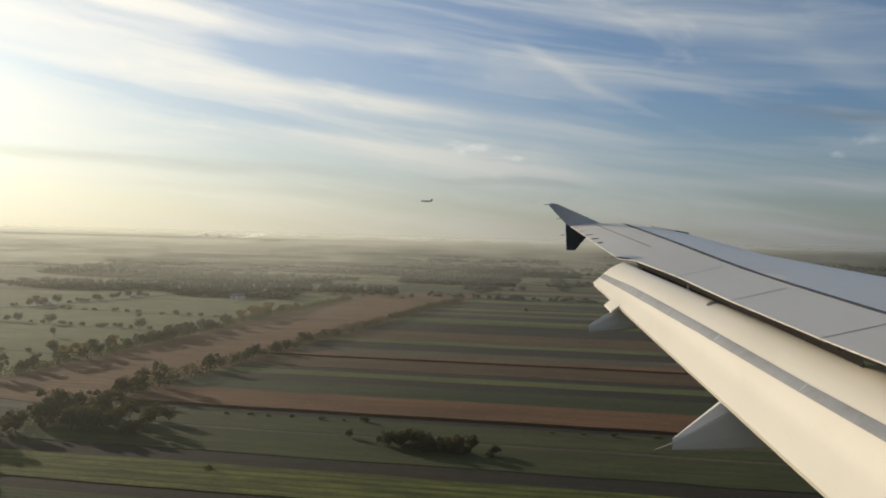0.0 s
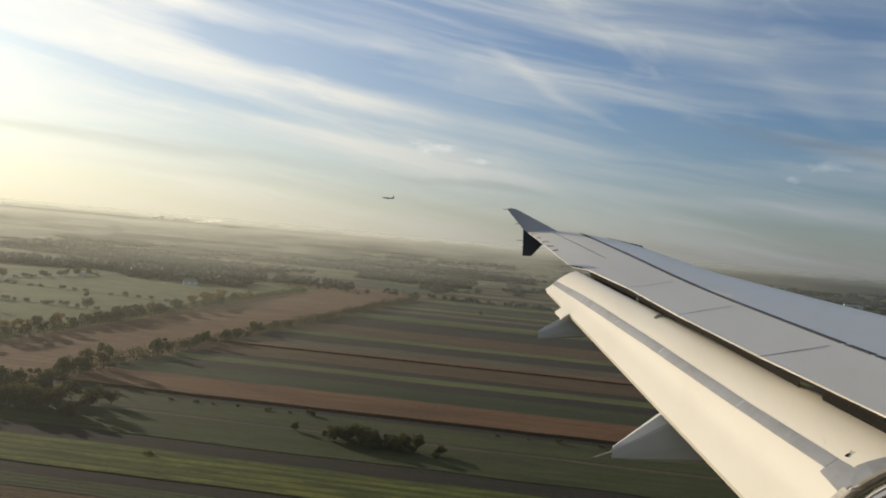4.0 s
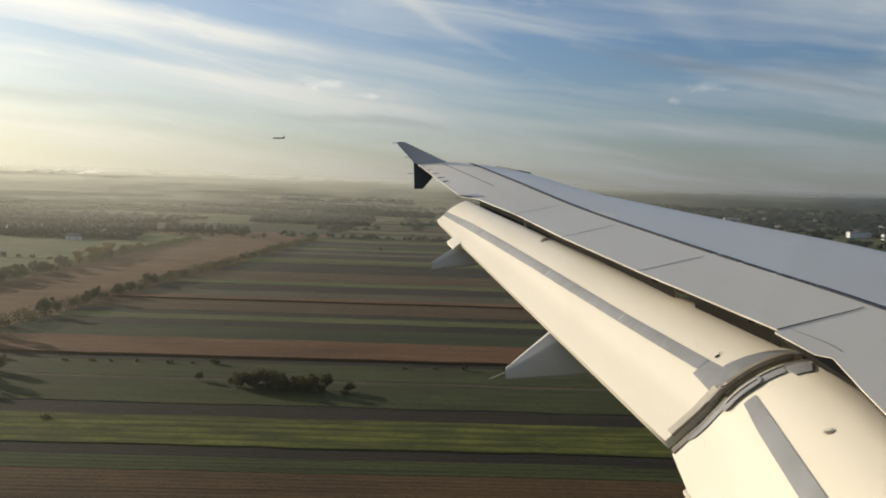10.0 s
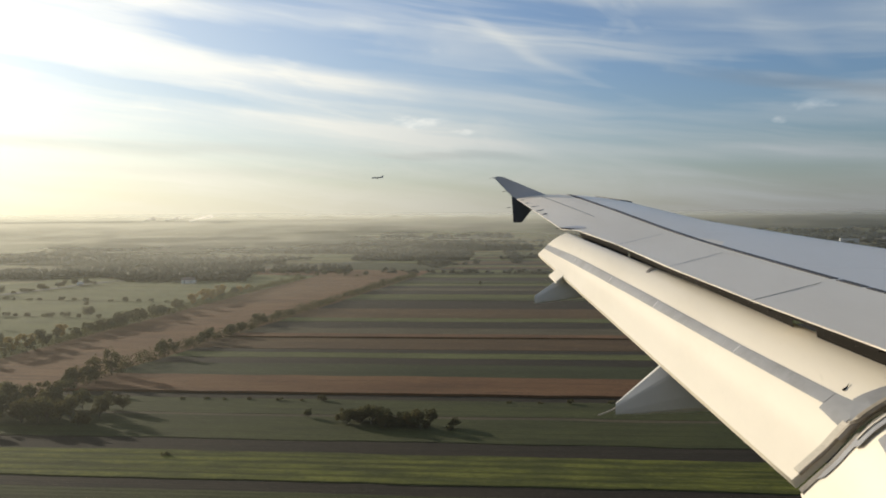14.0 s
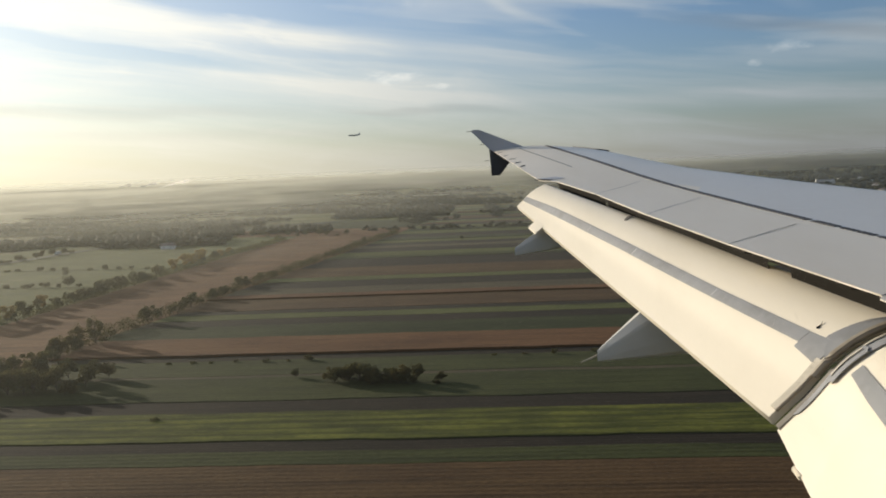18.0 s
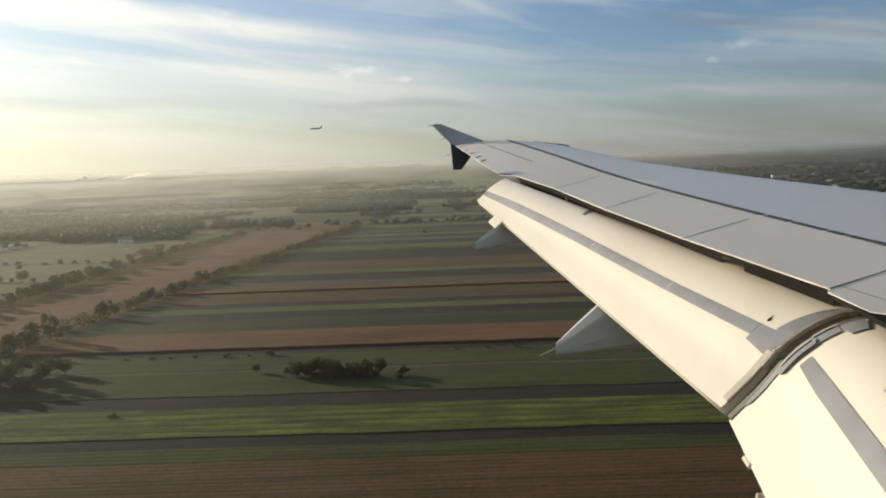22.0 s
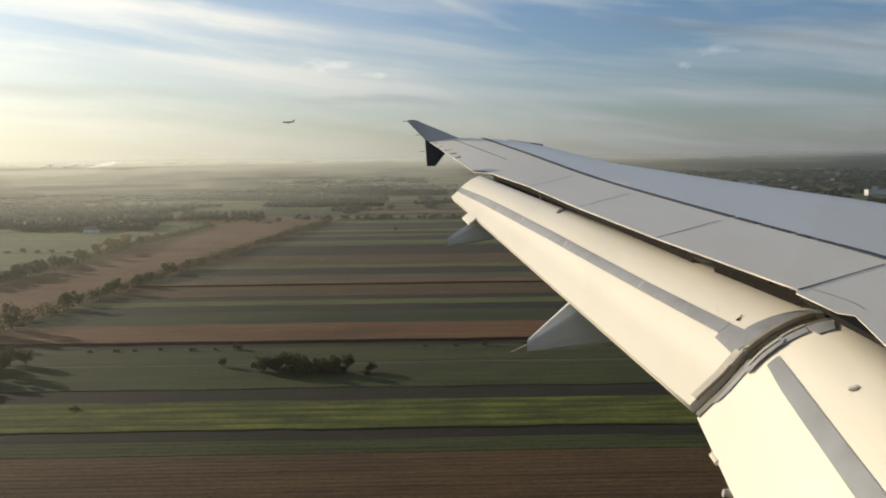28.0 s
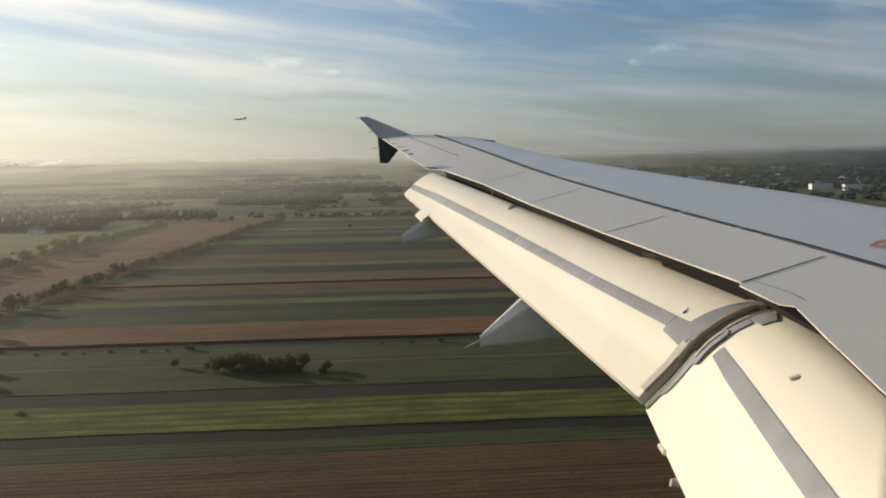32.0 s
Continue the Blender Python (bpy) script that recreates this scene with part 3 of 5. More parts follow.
def flap(name, ends, label):
    body = loft([[flap_point(ends, u / 16, s) for s in SECTION] for u in range(17)], 0.05, (0.45, 0, -0.9))
    return part(name, body, FLAP, wing, label, smooth=True)


def flap_band(parent, ends, u0, u1, v0, v1, material, name, lift=0.006, label="", steps=10, drift=0.0):
    rows = []
    for k in range(steps + 1):
        u = u0 + (u1 - u0) * k / steps
        rows.append([flap_point(ends, u, at_section(v0 + drift * u + (v1 - v0) * j / 4), lift) for j in range(5)])
    return part(name, loft(rows, 0.005), material, parent, label)


outer_flap = flap("outboard_flap", OUTER, "cream outboard flap, lowered")
inner_flap = flap("inboard_flap", INNER, "cream inboard flap, lowered")


def flap_strip(parent, ends, table, material, name, lift=0.006, label=""):
    """A painted strip along a flap from a table of (u, lower v, upper v)."""
    rows = []
    for (u0, a0, b0), (u1, a1, b1) in zip(table, table[1:]):
        for k in range(8):
            f = k / 8
            rows.append((u0 + (u1 - u0) * f, a0 + (a1 - a0) * f, b0 + (b1 - b0) * f))
    rows.append(table[-1])
    rows = [[flap_point(ends, u, at_section(a + (b - a) * j / 4), lift) for j in range(5)] for u, a, b in rows]
    return part(name, loft(rows, 0.005), material, parent, label)


flap_strip(outer_flap, OUTER, [(0.004, 0.215, 0.355), (0.15, 0.275, 0.425), (0.32, 0.332, 0.462), (0.5, 0.375, 0.487), (0.785, 0.412, 0.503), (0.955, 0.437, 0.53)], STRIPE, "walkway_stripe", label="grey painted stripe")
flap_strip(outer_flap, OUTER, [(0.955, 0.40, 0.53), (0.979, 0.38, 0.54), (0.996, 0.365, 0.55)], STRIPE, "walkway_stripe", 0.0045)
flap_strip(inner_flap, INNER, [(0.045, 0.450, 0.526), (0.13, 0.427, 0.519), (0.30, 0.409, 0.499), (0.9, 0.35, 0.445)], STRIPE, "walkway_stripe", label="grey painted stripe")
for u, a, b in ((0.185, 0.287, 0.432), (0.37, 0.343, 0.468), (0.55, 0.381, 0.490), (0.78, 0.411, 0.503)):
    flap_band(outer_flap, OUTER, u, u + 0.0012, a + 0.01, b - 0.01, FENCE, "stripe_gap", 0.0070, steps=1)
# the joint between the two flaps: a pale bolted rail, a tan rounded seal, a dark trough and worn rub strips
flap_band(outer_flap, OUTER, 0.9930, 1.0010, 0.055, 0.40, RAIL, "end_rail", 0.012, "pale bolted end rail", steps=2)
for k in range(9):
    at = flap_point(OUTER, 0.9968, at_section(0.08 + 0.036 * k), 0.0165)
    part("bolt", rod([at, at + Vector((-0.001, 0, 0.002))], 0.0032, 6), STEEL, outer_flap)
flap_strip(outer_flap, OUTER, [(0.9775, 0.545, 0.56), (0.984, 0.54, 0.80), (0.990, 0.47, 0.95), (1.0, 0.42, 0.99)], STRIPE, "end_rail", 0.007)
part("gap_seal", rod([flap_point(OUTER, 1.008, at_section(v / 20), 0.014) for v in range(6, 19)], 0.024, 8), TANSEAL, wing, "tan rounded seal between the flaps")
part("gap_seal", rod([flap_point(OUTER, 1.004, at_section(v / 20), 0.012) for v in range(1, 9)], 0.011, 6), TANSEAL, wing)
part("gap_seal", rod([flap_point(OUTER, 1.020, at_section(v / 10), -0.035) for v in range(11)], 0.055, 8), SEAL, wing, "dark seal between the flaps")
flap_strip(inner_flap, INNER, [(0.0, 0.10, 0.36), (0.006, 0.115, 0.36), (0.012, 0.14, 0.36)], STRIPE, "end_rail", 0.008)
flap_strip(inner_flap, INNER, [(0.006, 0.34, 0.60), (0.018, 0.335, 0.61), (0.029, 0.36, 0.59)], STRIPE, "end_rail", 0.020, "worn grey rub strip")
flap_strip(inner_flap, INNER, [(0.012, 0.37, 0.58), (0.016, 0.37, 0.58)], RAIL, "rub_edge", 0.027)
flap_strip(inner_flap, INNER, [(0.0, 0.60, 0.76), (0.027, 0.60, 0.75)], STRIPE, "end_rail", 0.010)
flap_strip(inner_flap, INNER, [(0.006, 0.765, 0.915), (0.028, 0.77, 0.905), (0.046, 0.785, 0.885)], STRIPE, "end_rail", 0.009)
flap_strip(inner_flap, INNER, [(0.002, 0.60, 0.76), (0.006, 0.60, 0.77)], RAIL, "rub_edge", 0.018)
hole_at = flap_point(INNER, 0.224, at_section(0.695), 0.003)
part("drain_hole", rod([hole_at, hole_at + Vector((-0.001, 0, 0.002))], 0.024, 14), STEEL, inner_flap)
part("drain_plug", rod([hole_at + Vector((-0.005, 0.004, 0.001)), hole_at + Vector((-0.006, 0.004, 0.005))], 0.017, 12), FLAP, inner_flap)
scuff = flap_point(OUTER, 0.957, at_section(0.572), 0.006)
part("scuff_mark", rod([scuff, scuff + Vector((0.02, 0.008, 0.012)), flap_point(OUTER, 0.955, at_section(0.619), 0.006), flap_point(OUTER, 0.953, at_section(0.635), 0.006)], 0.006, 5, 0.3), COVE, outer_flap)
part("grey_tab", loft([[flap_point(OUTER, 0.434, at_section(0.825), 0.006), flap_point(OUTER, 0.428, at_section(0.815), 0.006)],
                       [flap_point(OUTER, 0.427, at_section(0.90), 0.008), flap_point(OUTER, 0.418, at_section(0.90), 0.008)],
                       [flap_point(OUTER, 0.421, at_section(0.99), 0.010), flap_point(OUTER, 0.408, at_section(0.99), 0.010)]], 0.006), SEAL, outer_flap, "dark hinge tab")
# aft edge tabs
tab_edge = [flap_point(OUTER, u, at_section(0.0)) for u in (0.145, 0.170, 0.196)]
part("edge_tab", loft([[p + Vector((-0.075, 0, -0.055)), p + Vector((0.012, 0, 0.016))] for p in tab_edge], 0.02), FLAP, outer_flap)
part("edge_tab", box((0.922, 3.92, -1.478), (0.96, 4.05, -1.452), 0.006), FLAP, inner_flap)
bulb = rod([(0.985, 3.70, -1.54), (0.935, 3.70, -1.53), (0.91, 3.70, -1.525)], 0.034, 10, 0.6)
part("edge_roller", bulb, STEEL, inner_flap)
# cove under the spoilers and in front of the flaps, its shade painted near-black
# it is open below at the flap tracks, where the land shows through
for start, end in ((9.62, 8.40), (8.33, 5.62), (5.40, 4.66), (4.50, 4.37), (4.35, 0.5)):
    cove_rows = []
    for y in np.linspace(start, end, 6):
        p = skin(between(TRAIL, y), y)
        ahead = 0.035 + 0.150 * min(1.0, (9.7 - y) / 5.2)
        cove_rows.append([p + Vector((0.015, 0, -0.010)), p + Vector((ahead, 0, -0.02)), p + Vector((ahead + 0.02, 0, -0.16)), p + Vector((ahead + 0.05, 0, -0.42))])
    part("flap_cove", loft(cove_rows, 0.02), COVE, wing, "recess in front of the flaps, painted near-black as shade")


def fairing(tip, length, rise_to, width, depth, steep):
    """A flap track fairing: a long box-like pod with softened corners, its narrow blunt end aft."""
    tip = Vector(tip)
    bm = bmesh.new()
    made = []
    for i in range(15):
        f = i / 14
        w = width * (0.10 + 0.90 * min(1, f * 2.2) ** 0.8) / 2
        top = depth * 0.5 + rise_to * min(1.0, f * steep)
        low = -depth * 0.5 + 0.22 * f
        c = tip + Vector((length * f, 0, 0))
        ring = [(-w, 0.25), (-w * 0.9, 0.06), (-w * 0.7, 0), (w * 0.7, 0), (w * 0.9, 0.06), (w, 0.25), (w, 0.66), (w * 0.95, 0.74), (w * 0.5, 1), (-w * 0.5, 1), (-w * 0.95, 0.74), (-w, 0.66)]
        made.append([bm.verts.new(c + Vector((0, yy, low + (top - low) * q))) for yy, q in ring])
    for a, b in zip(made, made[1:]):
        for k in range(12):
            bm.faces.new((a[k], a[(k + 1) % 12], b[(k + 1) % 12], b[k]))
    bm.faces.new(made[0])
    bm.faces.new(made[-1][::-1])
    bmesh.ops.recalc_face_normals(bm, faces=bm.faces)
    return bm


part("flap_track_fairing", fairing((-0.87, 8.8, -0.81), 1.5, 0.33, 0.24, 0.085, 3.2), POD, wing, "grey pointed flap track fairing")
pod_in = part("flap_track_fairing", fairing((0.0, 6.3, -1.415), 1.9, 0.50, 0.32, 0.085, 3.5), POD, wing, "grey pointed flap track fairing")
part("static_wick", rod([(0.0, 6.3, -1.41), (-0.06, 6.3, -1.44), (-0.13, 6.3, -1.47)], 0.008, 5, 0.6), STEEL, pod_in)


def plate(outline, y0, y1, bevel=0.008):
    """An upright plate in the stream's direction from an outline of (x, z)."""
    bm = bmesh.new()
    a = [bm.verts.new((x, y0 + (y1 - y0) * 0, z)) for x, z in outline]
    b = [bm.verts.new((x, y1, z)) for x, z in outline]
    bm.faces.new(a)
    bm.faces.new(b[::-1])
    for i in range(len(a)):
        j = (i + 1) % len(a)
        bm.faces.new((a[i], b[i], b[j], a[j]))
    bmesh.ops.recalc_face_normals(bm, faces=bm.faces)
    return bm


part("upper_tip_fence", plate([(-2.14, 0.865), (-2.08, 0.885), (-1.98, 0.878), (-1.21, 0.548), (-1.0, 0.46), (-1.70, 0.46), (-1.82, 0.53)], 14.28, 14.32), FENCE, wing, "grey swept upper tip fence")
part("lower_tip_fence", plate([(-1.82, 0.53), (-1.10, 0.50), (-1.47, 0.27), (-1.64, 0.055), (-1.79, 0.055)], 14.30, 14.33), SOOT, wing, "dark lower tip fence")
for k, (x, y) in enumerate(((-1.62, 13.85), (-1.50, 13.2), (-1.37, 12.55), (-1.24, 11.95), (-1.1, 11.4))):
    p = skin(between(TRAIL, y), y)
    part("static_wick", rod([p + Vector((0.22 - 0.035 * k, 0.1, 0.012)), p + Vector((0.03, 0, 0.006))], 0.016, 5, 0.4), SEAM, wing)
for x, z in ((-2.13, 0.865), (-1.90, 0.62), (-1.83, 0.33)):
    part("static_wick", rod([(x, 14.3, z), (x - 0.09, 14.3, z - 0.01)], 0.007, 5, 0.5), STEEL, wing)

# ---- the cabin window ----
cabin_wall = tagged(new("wall_cabin"), "cream plastic cabin sidewall with a rounded window opening", "wall", kind="structure")
cabin_wall.matrix_basis = BANK


def rounded(cx, cz, w, h, r, count=8):
    """Outline of a rounded opening in the wall's plane."""
    pts = []
    for k, (sx, sz) in enumerate(((1, 1), (-1, 1), (-1, -1), (1, -1))):
        for i in range(count + 1):
            a = math.pi / 2 * (k + i / count)
            pts.append((cx + sx * (w / 2 - r) + r * math.cos(a), cz + sz * (h / 2 - r) + r * math.sin(a)))
    return pts


def ring_plate(inner, outer, y_in, y_out):
    """A collar from one outline to another."""
    bm = bmesh.new()
    a = [bm.verts.new((x, y_in, z)) for x, z in inner]
    b = [bm.verts.new((x, y_out, z)) for x, z in outer]
    for i in range(len(a)):
        j = (i + 1) % len(a)
        bm.faces.new((a[i], a[j], b[j], b[i]))
    return bm


LEFT, RIGHT, LOW, HIGH = -0.250, 0.1035, -0.26, 0.45       # the opening in the wall


def opening(grow, fore=1.0):
    """Outline of the window opening, widened by grow all round; its aft side is the rounder one."""
    pts = []
    corners = ((RIGHT, HIGH, 0.12, 1, 1), (LEFT, HIGH, 0.16, -1, 1), (LEFT, LOW, 0.35, -1, -1), (RIGHT, LOW, 0.20, 1, -1))
    for k, (x, z, r, sx, sz) in enumerate(corners):
        for i in range(15):
            a = math.pi / 2 * (k + i / 14)
            px, pz = x - sx * r + (r + grow * (fore if sx > 0 else 1.0)) * math.cos(a), z - sz * r + (r + grow) * math.sin(a)
            pts.append((px - (0.06 * max(0.0, pz) if sx < 0 else 0.0), pz))
    return pts


WX, WZ = (LEFT + RIGHT) / 2, 0.05
part("window_seal", ring_plate(opening(0.0), opening(0.0075, 0.02), 0.134, 0.132), RUBBER, cabin_wall, "dark rubber window seal")
part("window_seal", ring_plate(opening(0.0075, 0.02), opening(0.013, 0.02), 0.132, 0.128), GREYSEAL, cabin_wall, "grey inner seal lip")
part("window_bezel", ring_plate(opening(0.013, 0.02), opening(0.017, 0.3), 0.128, 0.124), CABIN, cabin_wall)
part("window_bezel", ring_plate(opening(0.017, 0.3), opening(0.045, 0.9), 0.124, 0.055), CABIN, cabin_wall)
part("wall_panel", ring_plate(opening(0.045, 0.9), rounded(WX, WZ, 2.6, 2.2, 0.3, 14), 0.055, 0.05), CABIN, cabin_wall)
part("window_reveal", ring_plate(opening(0.0), opening(0.16), 0.134, 0.22), RUBBER, cabin_wall)
part("fuselage_skin", ring_plate(opening(0.16), rounded(WX, WZ, 2.6, 2.2, 0.3, 14), 0.22, 0.222), WING, cabin_wall)
glass_bm = bmesh.new()
glass_bm.faces.new([glass_bm.verts.new((x, 0.2, z)) for x, z in opening(0.15)])
window = part("window_pane", glass_bm, GLASS, cabin_wall)
window.visible_shadow = False
# unseen cabin box; the gap in wall_aisle is added to brighten the sidewall
for nm, lo, hi in (("ceiling", (-1.35, -2.2, 1.06), (1.25, 0.23, 1.10)), ("floor", (-1.35, -2.2, -1.12), (1.25, 0.23, -1.08)),
                   ("wall_aisle", (-1.35, -2.24, -1.1), (1.25, -2.2, -0.12)), ("wall_aisle", (-1.35, -2.24, 0.30), (1.25, -2.2, 1.1)), ("wall_aft", (-1.37, -2.2, -1.1), (-1.35, 0.23, 1.1)),
                   ("wall_fore", (1.23, -2.2, -1.1), (1.25, 0.23, 1.1))):
    o = thing(nm, box(lo, hi), CABIN, "unseen plain cream cabin lining", "wall", kind="structure")
    o.matrix_basis = BANK

# ---- the land ----


def rise(r):
    """The plain lifts gently far away."""
    f = min(1.0, max(0.0, (r - 1800) / 3000.0))
    return 79.0 * f * f


def ground_sheet():
    bm = bmesh.new()
    rings = [0, 60, 150, 300, 600, 1000, 1500, 2000, 2400, 2800, 3200, 3600, 4000, 4400, 4800]
    count = 96
    rows = []
    for r in rings:
        rows.append([bm.verts.new((r * math.cos(2 * math.pi * k / count), r * math.sin(2 * math.pi * k / count), rise(r))) for k in range(count)] if r else [bm.verts.new((0, 0, 0))])
    for k in range(count):
        bm.faces.new((rows[0][0], rows[1][k], rows[1][(k + 1) % count]))
    for a, b in zip(rows[1:], rows[2:]):
        for k in range(count):
            bm.faces.new((a[k], b[k], b[(k + 1) % count], a[(k + 1) % count]))
    return bm


thing("ground", ground_sheet(), FARM, "wide flat farmland in narrow green and brown plots", "ground", kind="structure")
LEAN = math.tan(radians(6.6))              # the plots run a little askew


def plot(name, x0, x1, y0, y1, material, label, height=0.25, lean=LEAN):
    """A field between two lines across the view: y0 and y1 are read at x = -40."""
    pts = [(x0, y0 + lean * (x0 + 40)), (x1, y0 + lean * (x1 + 40)), (x1, y1 + lean * (x1 + 40)), (x0, y1 + lean * (x0 + 40))]
    ragged = []
    for i in range(4):
        a, b = pts[i], pts[(i + 1) % 4]
        count = max(2, int(math.hypot(b[0] - a[0], b[1] - a[1]) / 9))
        for k in range(count):
            f = k / count
            x, y = a[0] + (b[0] - a[0]) * f, a[1] + (b[1] - a[1]) * f
            wob = noise.noise((x * 0.03, y * 0.03, 1.0)) * 1.6 + noise.noise((x * 0.2, y * 0.2, 5.0)) * 0.8
            ragged.append((x + wob * 0.6, y + wob))
    return thing(name, slab(ragged, -0.3, 0.3 + height), material, label, "field", "fields of the plain", "structure")


# strips 221-231 and 340-350 are crop shadow bands laid as dark plots
STRIPS = [(90, 140, GREEN, "dark green crop field"), (140, 210, BROWN, "rust brown stubble field in rows"), (210, 221, GREEN, "narrow green grass strip"), (221, 231, EARTH, "narrow dark strip painted as crop shade"),
          (231, 260, BRIGHT, "bright green leafy crop strip"), (260, 276, EARTH, "dark bare ploughed strip"), (276, 309, GREEN, "green crop strip"),
          (309, 313, TAN, "pale grass track between plots"), (313, 340, GREEN, "green crop strip"), (340, 350, EARTH, "dark strip, ploughed earth and painted crop shade"),
          (350, 388, RUST, "rust brown standing maize strip"), (388, 424, DEEP, "dark green crop strip"), (424, 445, EARTH, "dark strip, ploughed earth and painted crop shade"),
          (445, 462, GRASS, "pale green grass strip"), (462, 475, EARTH, "dark strip, ploughed earth and painted crop shade"), (475, 519, BROWN, "brown stubble strip"),
          (519, 533, RUST, "rust brown standing maize strip"), (533, 567, TAN, "dry tan grass strip"), (567, 604, EARTH, "dark strip, ploughed earth and painted crop shade"),
          (604, 626, GRASS, "pale green grass strip"), (626, 690, BROWN, "brown stubble strip"), (690, 760, EARTH, "dark ploughed field"),
          (760, 781, GREEN, "green crop strip"), (781, 820, GRASS, "pale green grass strip"), (820, 862, EARTH, "dark strip, ploughed earth and painted crop shade"),
          (862, 890, TAN, "dry tan grass strip"), (890, 925, EARTH, "dark strip, ploughed earth and painted crop shade"), (925, 958, GRASS, "pale green grass strip")]
strip_rng = random.Random(17)
reach_y, last = 960.0, None
while reach_y < 1700:                                  # ever narrower-looking strips further out
    pick = strip_rng.choice([(GRASS, "pale green grass strip"), (EARTH, "dark strip, ploughed earth and painted crop shade"), (EARTH, "dark strip, ploughed earth and painted crop shade"), (TAN, "dry tan grass strip"),
                             (DEEP, "dark green crop strip"), (BROWN, "brown stubble strip"), (GRASS, "pale green grass strip")])
    if pick[0] is last:
        continue
    wide = strip_rng.uniform(24, 58)
    STRIPS.append((reach_y, reach_y + wide - 1.5, *pick))
    reach_y, last = reach_y + wide, pick[0]


# standing height of each crop: maize and leafy crops throw shade over the next strip
TALL = {"rust_stubble": 1.3, "bright_green_crop": 0.4, "green_crop": 0.35, "dark_green_crop": 0.5, "meadow_grass": 0.2, "dry_grass": 0.3, "brown_stubble": 0.3, "ploughed_earth_and_shade": 0.12}
for k, (y0, y1, m, lab) in enumerate(STRIPS):
    west = -256 - 0.008 * (y0 - 300)
    plot("field", west, 226, y0, y1, m, lab, TALL[m.name] * (0.9 + 0.05 * (k % 5)))
for k, (y0, y1, m, lab) in enumerate(STRIPS[1:24]):
    if TALL[m.name] < 0.6 and k % 2:
        plot("field_margin", -254 - 0.008 * (y0 - 300), 224, y0 - 0.5, y0 + 0.4, MARGIN, "narrow grassy ditch between strips", 0.25)
def field(outline, material, label, height=0.2):
    """A field with slightly ragged edges inside an outline of (x, y) corners."""
    ragged = []
    for a, b in zip(outline, outline[1:] + outline[:1]):
        count = max(2, int(math.hypot(b[0] - a[0], b[1] - a[1]) / 9))
        for k in range(count):
            f = k / count
            x, y = a[0] + (b[0] - a[0]) * f, a[1] + (b[1] - a[1]) * f
            wob = noise.noise((x * 0.03, y * 0.03, 1.0)) * 1.6 + noise.noise((x * 0.2, y * 0.2, 5.0)) * 0.8
            ragged.append((x + wob, y + wob * 0.6))
    return thing("field", slab(ragged, -0.3, 0.3 + height), material, label, "field", "fields of the plain", "structure")


# west of the strips: a long rust field between two hedges, then meadows crossed by rows of bushes
field([(-340, 312), (-254, 305), (-262, 1040), (-404, 1052), (-384, 760)], RUST, "rust brown stubble field between hedges", 0.25)
field([(-338, 120), (-236, 120), (-252, 298), (-338, 305)], EARTH, "dark bare ploughed field", 0.15)
field([(-338, 298.5), (-252, 292), (-253, 304), (-339, 311)], TAN, "pale worn track across the fields", 0.22)
for k, (y0, y1) in enumerate(((120, 205), (208, 330), (332, 430), (434, 570), (574, 690), (694, 850), (853, 960))):
    field([(-735, y0 + 3), (-346 - max(0, y0 - 330) * 0.095, y0), (-346 - max(0, y1 - 330) * 0.095, y1), (-735, y1 + 3)], GRASS, "pale green meadow", 0.15 + 0.06 * (k % 2))
field([(-640, 1058), (-262, 1046), (-266, 1160), (-560, 1190)], RUST, "rust orange stubble field", 0.3)
field([(-600, 1195), (-266, 1165), (-272, 1330), (-470, 1380)], DEEP, "dark green crop field", 0.2)
field([(-900, 1010), (-660, 1000), (-640, 1075), (-890, 1090)], RUST, "rust orange stubble field beside a wood", 0.25)
field([(-470, 1385), (-272, 1340), (-276, 1440), (-440, 1480)], GRASS, "pale green grass field", 0.2)
field([(-860, 1560), (-480, 1500), (-470, 1600), (-850, 1680)], GRASS, "pale yellow-green field between woods", 0.2)
plot("field", -990, -650, 700, 790, RUST, "rust orange stubble field beside the road", 0.2, 0.2)
plot("field", -860, -745, 430, 640, RUST, "brown stubble field", 0.2, 0.2)
plot("field", -990, -745, 240, 420, GREEN, "green crop field", 0.2, 0.2)
# east of the strips: meadows beside a canal
field([(238, 100), (322, 100), (392, 470), (240, 520)], GRASS, "dull green meadow beside a canal", 0.2)
field([(368, 100), (640, 100), (640, 470), (448, 470)], GREEN, "wide dark green meadow", 0.2)
field([(240, 560), (600, 570), (600, 700), (240, 640)], DEEP, "dark green crop field", 0.25)
field([(240, 645), (600, 705), (600, 900), (240, 850)], TAN, "dry tan grass field", 0.25)


def strip_along(points, width, z, height):
    """A road or bank along points, one plate."""
    left, right = [], []
    for i, p in enumerate(points):
        a, b = points[max(i - 1, 0)], points[min(i + 1, len(points) - 1)]
        d = Vector((b[0] - a[0], b[1] - a[1])).normalized()
        left.append((p[0] - d.y * width / 2, p[1] + d.x * width / 2))
        right.append((p[0] + d.y * width / 2, p[1] - d.x * width / 2))
    bm = bmesh.new()
    rows = [[bm.verts.new((*l, z)), bm.verts.new((*l, z + height)), bm.verts.new((*r, z + height)), bm.verts.new((*r, z))] for l, r in zip(left, right)]
    for a, b in zip(rows, rows[1:]):
        for i in range(3):
            bm.faces.new((a[i], a[i + 1], b[i + 1], b[i]))
    bmesh.ops.recalc_face_normals(bm, faces=bm.faces)
    return bm


